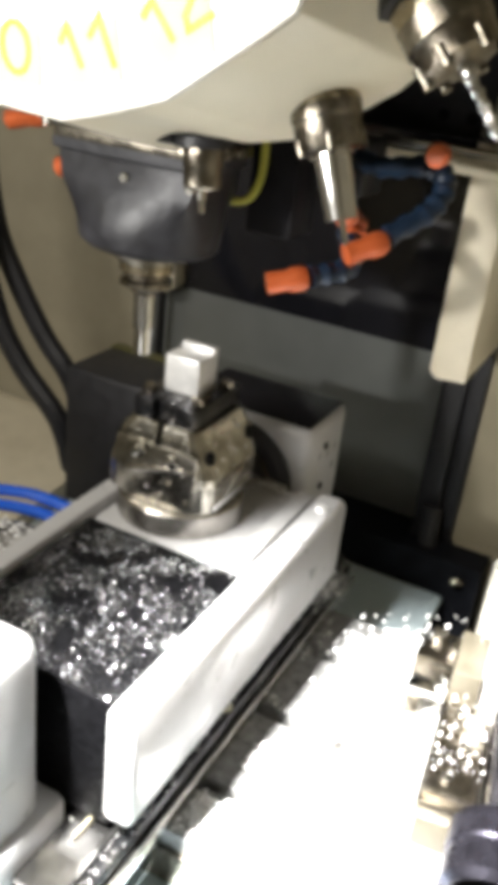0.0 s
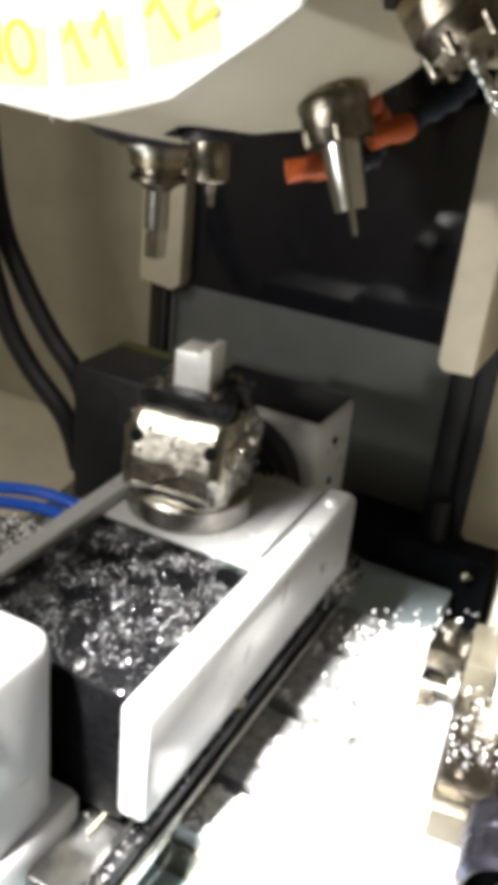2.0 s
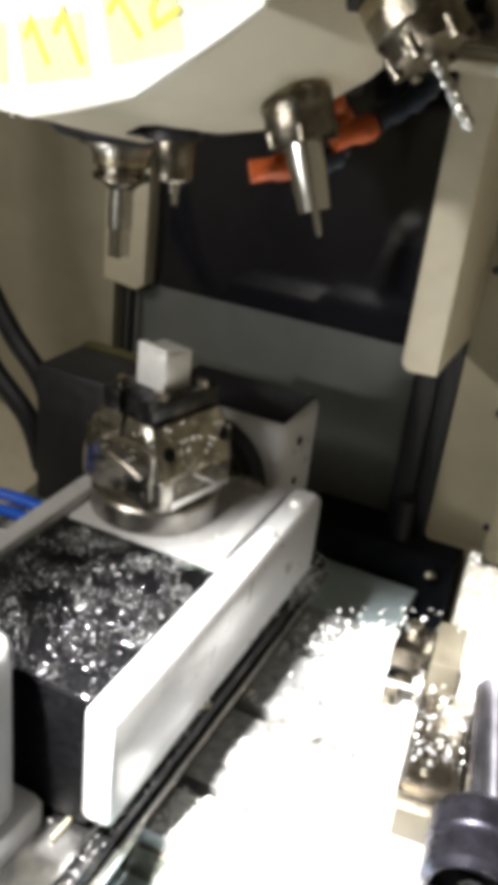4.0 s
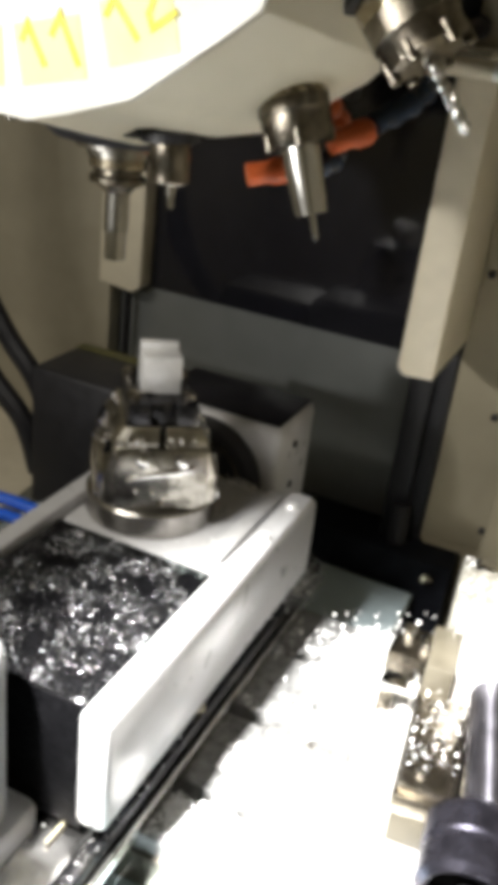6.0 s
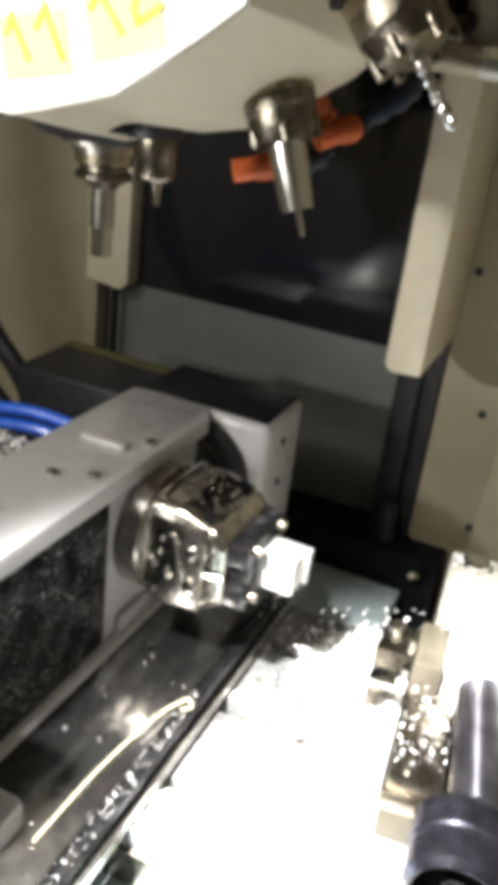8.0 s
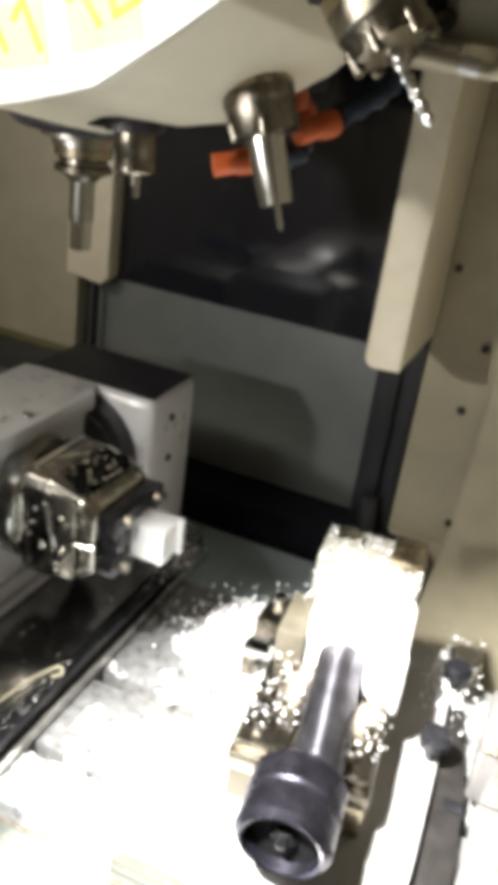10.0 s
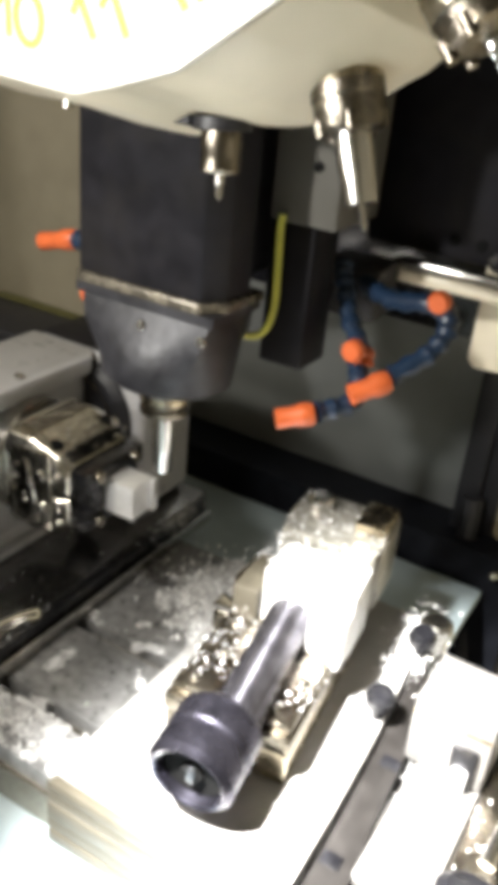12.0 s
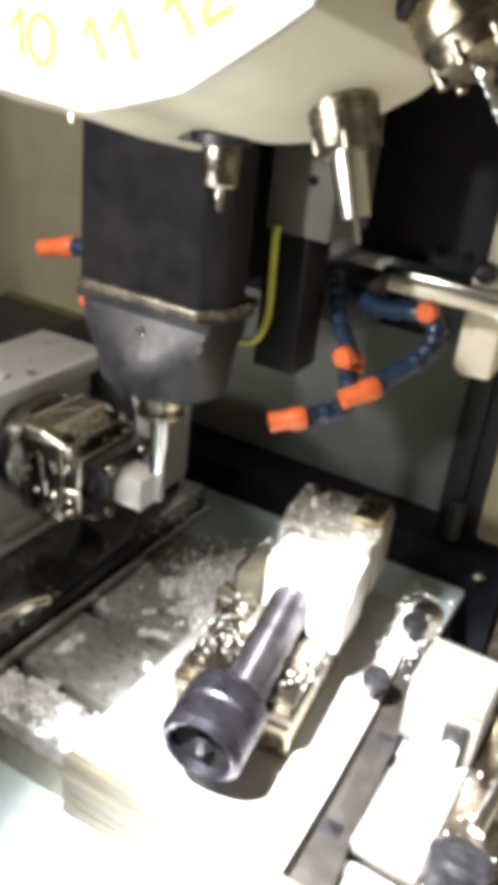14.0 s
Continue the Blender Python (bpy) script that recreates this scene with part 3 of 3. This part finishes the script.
    swarf(bm, rnd, 70, lambda r: (r.uniform(.020, .044), r.uniform(.50, .60), .0755 + r.uniform(0, .003)), (.0008, .0026))
    swarf(bm, rnd, 500, lambda r: (r.gauss(.083, .012), r.gauss(.69, .03), .0215 + r.uniform(0, .004)), (.001, .0032))
    u = solid("swarf", bm, CHIP, "aluminium swarf lying on the vise", "swarf", "stuff", smooth=False)
    x = solid("swarf", swarf(B(), rnd, 260, lambda r: (r.uniform(.175, .26), r.uniform(.42, .72), .023 + r.uniform(0, .003)), (.001, .0035)), CHIP, "aluminium swarf round the clamping screw", "swarf", "stuff", smooth=False)
    bm = swarf(B(), rnd, 130, lambda r: (r.uniform(-.42, -.235), r.uniform(.31, .72), .0228 + r.uniform(0, .002)), (.0007, .0022))
    swarf(bm, rnd, 150, lambda r: (r.uniform(-.230, -.219), r.uniform(.31, .53), .0268 + r.uniform(0, .002)), (.0006, .0018))
    swarf(bm, rnd, 420, lambda r: (r.gauss(-.220, .007), r.gauss(.725, .022), .0268 + r.uniform(0, .003)), (.0010, .003))
    y = solid("swarf", bm, CHIP, "wet swarf in the trough under the cradle", "swarf", "stuff", smooth=False)
    h = thing("wire_hook", "long pale wire hook lying in the trough", "hook", (0, 0, 0))
    part("wire", tube(B(), [(-.252, .345, .027), (-.249, .42, .028), (-.240, .485, .029), (-.232, .508, .030), (-.226, .516, .031), (-.220, .510, .031), (-.226, .503, .030)], .0012, 8), HOOK, h)
    return p, c, d, w, u, x, y, h


# ---- trunnion ----
def trunnion():
    ax = AXIS
    t = thing("trunnion_table", "white enamelled tilting rotary table on the machine table", "rotary table", ax)
    def loc(lo, hi):
        return [lo[i] - ax[i] for i in range(3)], [hi[i] - ax[i] for i in range(3)]
    part("base", box(B(), *loc((-.43, .300, .001), (-.232, .80, .022)), .003), SUMP, t, "oily steel base with a raised rim")
    part("rim", box(B(), *loc((-.230, .300, .001), (-.218, .78, .026)), .003), DARKSTEEL, t)
    part("rim_edge", box(B(), *loc((-.2165, .300, .001), (-.2120, .78, .014)), .0015), STEEL, t)
    part("headstock", box(B(), *loc((-.405, .705, .024), (-.258, .80, .198)), .010, 3), WHITE, t, "white enamelled headstock")
    part("headstock_guard", box(B(), *loc((-.400, .712, .1975), (-.263, .796, .1990)), .0005), CASING, t, "dark dusty headstock top")
    # black ring also paints in the clamp's shadow on the headstock front
    part("bearing", lathe(B(), [(.064, 0), (.064, .004), (.056, .010), (.03, .012)], Vector((0, .705 - ax.y, 0)), (0, -1, 0), 48), RUBBER, t, "bearing ring, black also for the clamp's shadow")
    for z in (.17, .125, .08):
        part("plug", lathe(B(), [(.004, 0), (.004, .002)], Vector((-.2575, .745, z)) - ax, (1, 0, 0), 10), RUBBER, t)
    bm = B()
    box(bm, *loc((-.40, .265, .02), (-.277, .345, .192)), .014, 3)
    part("tailstock", bm, WHITE, t, "white enamelled tailstock with rounded corners")
    part("tailstock_foot", box(B(), *loc((-.42, .262, .0), (-.268, .36, .045)), .008), WHITE, t)
    # cradle, modelled level
    bm = B()
    box(bm, *loc((-.388, .54, .060), (-.236, .695, .139)), .006)
    cr = part("cradle", bm, WHITE, t, "white enamelled cradle")
    part("side_plate", prism(B(), [(.352 - ax.y, .049 - ax.z), (.352 - ax.y, .140 - ax.z), (.356 - ax.y, .144 - ax.z), (.690 - ax.y, .150 - ax.z), (.708 - ax.y, .138 - ax.z), (.708 - ax.y, .056 - ax.z)], "x", -.236 - ax.x, -.212 - ax.x, .006), WHITE, cr, "white enamelled side plate")
    part("side_plate", prism(B(), [(.352 - ax.y, .049 - ax.z), (.352 - ax.y, .144 - ax.z), (.690 - ax.y, .150 - ax.z), (.708 - ax.y, .138 - ax.z), (.708 - ax.y, .056 - ax.z)], "x", -.407 - ax.x, -.3885 - ax.x, .003), WHITE, cr, "white enamelled side plate")
    part("slot_bar", box(B(), *loc((-.4105, .578, .081), (-.4072, .588, .124)), .001), ALU, cr, "bright worn bar")
    for y, z in ((.526, .130), (.605, .135), (.511, .101)):
        part("screw", lathe(B(), [(.0048, 0), (.0048, .003), (.003, .004)], Vector((-.4072, y, z)) - ax, (-1, 0, 0), 12), STEEL, cr)
    part("swarf_tray", box(B(), *loc((-.388, .362, .030), (-.2365, .5395, .1385)), .002), CHIPBED, cr, "black tray covered with wet swarf")
    rnd = random.Random(4)

    def tray_spot(r):
        while True:
            x, y = r.uniform(-.386, -.238), r.uniform(.364, .537)
            if noise.noise(Vector((x * 38, y * 38, 2.0))) + r.uniform(-.5, .5) > .12:
                return x - ax.x, y - ax.y, .1388 - ax.z + r.uniform(0, .0015)

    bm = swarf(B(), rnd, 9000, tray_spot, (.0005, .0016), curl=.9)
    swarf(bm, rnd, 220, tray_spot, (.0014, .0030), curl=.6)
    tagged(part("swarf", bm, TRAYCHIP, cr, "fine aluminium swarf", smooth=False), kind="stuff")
    for y in (.54, .60, .66):
        part("screw", lathe(B(), [(.0062, -.001), (.0062, .003), (.0048, .0050), (.001, .0058)], Vector((-.222, y, .1475 + (y - .56) * .01)) - ax, (0, 0, 1), 14), ALU, cr)
    deck = swarf(B(), rnd, 260, lambda r: (r.gauss(-.285, .012) - ax.x, r.gauss(.684, .005) - ax.y, .1395 - ax.z + r.uniform(0, .004)), (.001, .003))
    swarf(deck, rnd, 120, lambda r: (r.uniform(-.30, -.258) - ax.x, r.uniform(.545, .69) - ax.y, .1393 - ax.z), (.0008, .0024))
    tagged(part("chips", deck, CHIP, cr, "bright chips on the cradle deck", smooth=False), kind="stuff")
    part("cover_strip", box(B(), *loc((-.256, .555, .139), (-.240, .69, .145)), .002), WHITE, cr)
    part("boss", lathe(B(), [(.046, 0), (.046, .02), (.035, .022)], Vector((0, .694 - ax.y, 0)), (0, 1, 0), 32), OILY, cr)
    pl = part("rotary_plate", lathe(B(), [(.053, .008), (.0570, .012), (.0570, .032), (.0555, .034)], seg=72), DISC, cr, "turned steel rotary plate")
    part("motor_box", box(B(), *loc((-.548, .705, .023), (-.406, .80, .188)), .006), RUBBER, t, "black motor box beside the headstock")
    part("tape", box(B(), *loc((-.545, .782, .1882), (-.406, .799, .1892)), .0004), TAPE, t, "olive yellow tape along the back edge")
    return t, cr, pl


def fixture():
    """Self-centring clamp on the rotary plate; its origin is the point where the axes meet."""
    f = thing("work_clamp", "compact steel clamping fixture wet with coolant", "clamp", AXIS)
    def rounded(hx, hy, c):
        return [(-hx, -hy + c), (-hx + c * .4, -hy + c * .35), (-hx + c, -hy), (hx - c, -hy), (hx - c * .4, -hy + c * .35), (hx, -hy + c), (hx, hy - c), (hx - c * .4, hy - c * .35), (hx - c, hy), (-hx + c, hy), (-hx + c * .4, hy - c * .35), (-hx, hy - c)]
    part("clamp_base", prism(B(), rounded(.0525, .0500, .020), "z", .0342, .042, .002), CLAMP, f, smooth=False)
    for s in (-1, 1):
        bm = B()
        rows = []
        for z, hx, hy, c in ((.040, .0545, .0520, .014), (.064, .0545, .0520, .014), (.070, .0535, .0515, .014), (.098, .0430, .0500, .012), (.106, .0370, .0480, .011), (.109, .0340, .0470, .010)):
            rows.append([bm.verts.new((s * u, v, z)) for u, v in ((.0025, -hy), (hx - c, -hy), (hx - c * .3, -hy + c * .3), (hx, -hy + c), (hx, hy - c), (hx - c * .3, hy - c * .3), (hx - c, hy), (.0025, hy))])
        for u, v in zip(rows, rows[1:]):
            for i in range(8):
                bm.faces.new((u[i], u[(i + 1) % 8], v[(i + 1) % 8], v[i]))
        bm.faces.new(rows[0][::-1]), bm.faces.new(rows[-1])
        bmesh.ops.bevel(bm, geom=list(bm.edges), offset=.0012, segments=1, affect="EDGES")
        j = part("jaw", bm, CLAMP, f, "machined steel jaw with coolant drops", smooth=False)
        for y in (-.030, .030):
            part("bore", lathe(B(), [(.0062, -.001), (.0062, .0012)], (s * .0470, y * 1.20, .0875), (s * .936, 0, .351), 18), HOLE, j)
            part("bolt", lathe(B(), [(.0060, 0), (.0060, .006), (.004, .0065)], (s * .024, y * .9, .1268), (0, 0, 1), 14), OILY, j)
        part("pad", box(B(), (s * .021 - .010, -.044, .107), (s * .021 + .010, .044, .127), .002), DARKSTEEL, j)
        part("ledge", box(B(), (s * .0552 - .0012, -.040, .0405), (s * .0552 + .0012, .040, .0475), .0008), BRIGHT, j, "bright worn ledge along the jaw")
        # darker sheet on the upright lower face: oil, and shade put into the colour
        part("panel", box(B(), (s * .0548 - .0006, -.036, .049), (s * .0548 + .0006, .036, .066), .0005), MUDDY, j, "oily lower jaw face, darkened for its shade")
        part("rib", prism(B(), [(-.020, .0485), (-.014, .0485), (.016, .067), (.010, .067)], "x", s * .0560 - .0008, s * .0560 + .0008, .0006), BRIGHT, j, "bright slanting rib")
        rnd = random.Random(31 + s)
        bm = B()
        for k in range(64):
            y, z = rnd.uniform(-.048, .048), rnd.uniform(.048, .108)
            side = k % 3
            x = .0535 if z < .070 else .0535 - (z - .070) * .375 if z < .098 else .043 - (z - .098) * .75
            p = Vector((s * x, y * (.82 if z > .098 else .75), z)) if side else Vector((s * rnd.uniform(.006, .038), (.0532 if z < .092 else .0505) * (1 if k % 2 else -1), min(z, .1)))
            bmesh.ops.create_icosphere(bm, subdivisions=1, radius=rnd.uniform(.0010, .0026), matrix=Matrix.Translation(p))
        tagged(part("droplet", bm, BRIGHT, j, "shining drops of coolant"), kind="stuff")
    part("centre_block", box(B(), (-.0105, -.036, .105), (.0105, .036, .1262), .002), DARKSTEEL, f)
    part("lead_screw", rod(B(), (-.0535, 0, .064), (.0535, 0, .064), .008), BRIGHT, f)
    for s in (-1, 1):
        part("side_cover", box(B(), (-.042, s * .0500 - .003, .045), (.042, s * .0500 + .003, .092), .002), CLAMP, f)
        part("gib", prism(B(), [(-.030, .060), (.030, .072), (.030, .078), (-.030, .066)], "y", s * .0540 - .0012, s * .0540 + .0012, .0005), BRIGHT, f)
        for dx in (-.018, .018):
            part("bolt", lathe(B(), [(.0055, 0), (.0055, .005), (.004, .0055)], (dx, s * .052, .082), (0, s, 0), 14), BRIGHT, f)
            part("bolt", lathe(B(), [(.0045, 0), (.0045, .004), (.003, .0045)], (dx * .8, s * .028, .118), (0, s, 0), 12), BRIGHT, f)
    f.scale = (.93, .93, 1)
    w = thing("workpiece", "small milled aluminium block with sharp edges", "workpiece", AXIS)
    part("block", box(B(), (-.0160, -.0160, .127), (.0160, .0160, .159), .0008), ALU, w)
    part("top_rib", box(B(), (-.0160, .008, .159), (.0160, .0160, .1635), .0006), ALU, w)
    return f, w


# ---- vise with the dark spindle ----
def vise():
    v = thing("machine_vise", "oily steel machine vise with a blued clamping screw", "vise", (0, 0, 0))
    part("bed", box(B(), (-.018, .482, .0205), (.016, .735, .054), .003), MUDDY, v)
    for x0, x1 in ((-.064, -.022), (.008, .041)):
        r = part("rail", box(B(), (x0, .478, .050), (x1, .66, .066), .003), OILY, v, "oily wet guide rail")
        part("rail_step", box(B(), (x0 + .003, .484, .066), (x1 - .003, .575, .074), .002), OILY, r)
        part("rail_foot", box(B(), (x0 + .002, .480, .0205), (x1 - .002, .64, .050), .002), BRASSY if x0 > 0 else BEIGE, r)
        for k in range(4):
            part("bolt", lathe(B(), [(.0045, -.001), (.0045, .003), (.003, .004), (.001, .0045)], ((x0 + x1) / 2 + (.004 if k % 2 else -.004), .498 + k * .036, .074 if k < 3 else .066), (0, 0, 1), 12), BRIGHT, r)
    part("fixed_jaw", box(B(), (-.052, .675, .050), (.042, .735, .122), .004), JAW, v)
    part("jaw_step", box(B(), (-.048, .655, .050), (.040, .6748, .1225), .003), JAW, v, "bright ground jaw plate")
    part("jaw_cap", lathe(B(), [(.012, 0), (.012, .010), (.009, .012)], (-.030, .708, .122), (0, 0, 1), 18), BRIGHT, v)
    part("jaw_cap", box(B(), (.010, .685, .122), (.040, .73, .132), .003), BRASSY, v)
    part("moving_jaw", box(B(), (-.038, .596, .050), (.044, .648, .118), .005), ALU, v, "bright ground sliding jaw")
    part("jaw_nose", box(B(), (.014, .566, .062), (.046, .598, .108), .006), ALU, v, "bright ground jaw nose")
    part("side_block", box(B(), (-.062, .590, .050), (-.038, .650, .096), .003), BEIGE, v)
    sb = part("screw_barrel", lathe(B(), [(.015, 0), (.0185, .004), (.0185, .150)], (0, 0, 0), (-.07, 1, .02), 48), BARREL, v, "blued cylindrical screw barrel")
    sb.location = (.004, .436, .084)
    hd = part("screw_head", lathe(B(), [(.004, .022), (.023, .020), (.026, .001), (.028, 0), (.033, .005), (.033, .022), (.0315, .024), (.0315, .028), (.033, .030), (.033, .050), (.020, .064)], (-.006, .408, .072), (0, 1, .12), 36), BLUED, v, "blued socket head")
    # black disc set into the recess to stand for its inner shade
    part("socket", lathe(B(), [(.0238, .0095), (.0238, .0102)], (-.006, .408, .072), (0, 1, .12), 36), HOLE, hd, "black disc for the shade inside the socket")
    part("hex", lathe(B(), [(.0075, 0), (.0085, .001), (.0085, .006), (.003, .0062)], (-.006, .4135, .0727), (0, 1, .12), 6), HOLE, hd)
    part("key_slot", box(B(), (-.009, .4120, .066), (-.003, .4133, .080), .0004), DARKSTEEL, hd)
    return v


def side_clamp():
    s = thing("stop_block", "white lit steel stop block with a stepped foot", "block", (0, 0, 0))
    part("foot", box(B(), (.120, .453, .001), (.174, .633, .014), .003), GROUND, s)
    part("body", box(B(), (.110, .571, .014), (.174, .633, .080), .004, 3), GROUND, s)
    part("edge_mark", box(B(), (.111, .5694, .066), (.173, .5708, .0685), .0003), BRASSY, s)
    ins = part("insert", box(B(), (.146, .5665, .014), (.166, .5708, .054), .001), DARKSTEEL, s, "dark recess insert")
    part("peg", box(B(), (.150, .561, .014), (.162, .5663, .036), .002), ALU, ins, "bright peg")
    r = thing("ground_strip", "dark wet steel strip beside the base plate", "strip", (0, 0, 0))
    part("strip", prism(B(), [(.097, .40), (.128, .40), (.117, .495), (.111, .58), (.083, .70), (.075, .70), (.089, .567), (.094, .483)], "z", .0005, .012, .001), STRIP, r)
    for y in (.45, .555):
        part("joint", box(B(), (.097, y, .012), (.112, y + .012, .0135), .0005), SOOT, r)
    for y in (.593, .687):
        part("knob", lathe(B(), [(.005, 0), (.005, .012), (.012, .014), (.013, .022), (.010, .028)], (.077, y, .0205 if y < .65 else .0205), (0, 0, 1), 18), SOOT, r, "black clamping knob")
    part("cap", lathe(B(), [(.013, 0), (.013, .024), (.016, .026), (.016, .034), (.012, .037)], (.079, .722, .0005), (0, 0, 1), 24), STEEL, r, "grey steel cap")
    c = thing("clamp_screw", "long bright clamping screw lying over oily parts", "screw", (0, 0, 0))
    part("shaft", rod(B(), (.198, .500, .030), (.212, .625, .074), .006), BRIGHT, c)
    part("ball", lathe(B(), [(.004, -.011), (.009, -.008), (.012, 0), (.009, .008), (.004, .011)], (.213, .63, .076), (0, .9, .3), 20), BRIGHT, c)
    part("bed", box(B(), (.176, .43, .0), (.26, .70, .022), .003), OILY, c)
    part("cap", lathe(B(), [(.022, 0), (.024, .005), (.024, .03), (.018, .034)], (.198, .455, .012), (0, .3, 1), 24), SOOT, c)
    e = thing("clamp_screw", "bright jointed steel screw end beside the panel", "screw", (0, 0, 0))
    part("shaft", rod(B(), (.170, .645, .080), (.167, .79, .085), .009, .006), BRIGHT, e)
    part("joint", lathe(B(), [(.008, 0), (.014, .006), (.014, .02), (.008, .026)], (.168, .72, .082), (0, 1, 0), 20), BRIGHT, e)
    part("joint", lathe(B(), [(.008, 0), (.013, .006), (.013, .018), (.008, .024)], (.167, .79, .085), (0, 1, 0), 20), OILY, e)
    part("carrier", box(B(), (.15, .66, .001), (.20, .735, .074), .004), OILY, e)
    return s, r, c, e


def left_side():
    k = thing("tube_coil", "blue pneumatic tubes looping over a chip covered drum", "tube", (0, 0, 0))
    dr = part("drum", lathe(B(), [(.046, 0), (.048, .004), (.048, .056), (.042, .060)], (-.470, .510, .034), (0, 0, 1), 36), OILY, k, "swarf covered drum")
    rnd = random.Random(9)
    part("swarf", swarf(B(), rnd, 500, lambda r: (-.470 + r.uniform(-.038, .038), .510 + r.uniform(-.038, .038), .096), (.002, .006)), CHIP, dr, smooth=False)
    for path in ([(-.60, .52, .09), (-.545, .555, .103), (-.49, .580, .106), (-.435, .588, .100), (-.415, .60, .085)], [(-.60, .50, .08), (-.54, .545, .094), (-.48, .570, .096), (-.43, .578, .088), (-.415, .59, .07)]):
        part("tube", tube(B(), path, .0058), BLUE, k, "bright blue plastic tube")
    c1 = c = thing("cable", "thick black cable bowing down to the motor box", "cable", (0, 0, 0), "motor cables")
    part("sheath", tube(B(), [(-.72, .76, .62), (-.708, .76, .42), (-.692, .76, .309), (-.661, .76, .244), (-.621, .76, .186), (-.585, .76, .147), (-.56, .765, .09)], .012), RUBBER, c)
    c = thing("cable", "thick black cable bowing down to the motor box", "cable", (0, 0, 0), "motor cables")
    part("sheath", tube(B(), [(-.70, .72, .60), (-.69, .72, .36), (-.659, .72, .227), (-.621, .72, .163), (-.569, .72, .112), (-.555, .73, .05)], .012), RUBBER, c)
    return k, c1, c


def motions():
    ride = [(t, pose(x, y, 0)) for t, x, y in SLIDE]
    for ob in SLIDERS:
        walk(ob, ride)
    askew = Matrix.Translation((0, .56, 0)) @ pose(0, 0, 0, 0, 0, 6.5) @ Matrix.Translation((0, -.56, 0))
    for ob in ASKEW:
        walk(ob, [(t, m @ askew) for t, m in ride])
    walk(TRUNNION, [(t, Matrix.Translation(AXIS) @ m) for t, m in ride])
    walk(CRADLE, [(t, pose(0, 0, 0, 0, a)) for t, a in TILT])
    walk(ROTARY, [(t, pose(0, 0, 0, 0, 0, a)) for t, a in TURN])
    times = sorted({t for rows in (SLIDE, TILT, TURN) for t, *_ in rows})
    for ob in CLAMPED:
        rows = []
        for t in times:
            x, y = along(SLIDE, t)
            rows.append((t, Matrix.Translation(AXIS) @ pose(x, y, 0) @ pose(0, 0, 0, 0, along(TILT, t)[0]) @ pose(0, 0, 0, 0, 0, along(TURN, t)[0])))
        walk(ob, rows)
    # the tubes are pulled up behind the cradle as it tilts
    walk(TUBES, [(t, pose(along(SLIDE, t)[0] + .03 * k, along(SLIDE, t)[1] + .03 * k, .085 * k)) for t in times for k in [along(TILT, t)[0] / 90]])
    # the turret rocks up about its tool line as the head comes down
    for ob, at in [(ob, ob.location.copy()) for ob in SWUNG]:
        walk(ob, [(t, Matrix.Translation(ROCK) @ pose(0, 0, 0, 26.6 * z) @ Matrix.Translation(at - ROCK)) for t, z in LIFT])
    walk(HEAD, [(t, pose(0, 0, z + .199)) for t, z in LIFT])
    walk(CUTTER, [(t, pose(SPINDLE.x, SPINDLE.y, .238 + z + .199)) for t, z in LIFT])


enclosure()
column_posts()
SWUNG = [turret(), *turret_tools()]
HEAD, CUTTER = spindle_head()
TRUNNION, CRADLE, ROTARY = trunnion()
CLAMPED = fixture()
SLIDERS = [machine_table(), *base_plate(), *side_clamp()]
ASKEW = [vise(), SLIDERS.pop(5)]
TUBES, *CABLES = left_side()
SLIDERS += CABLES
motions()
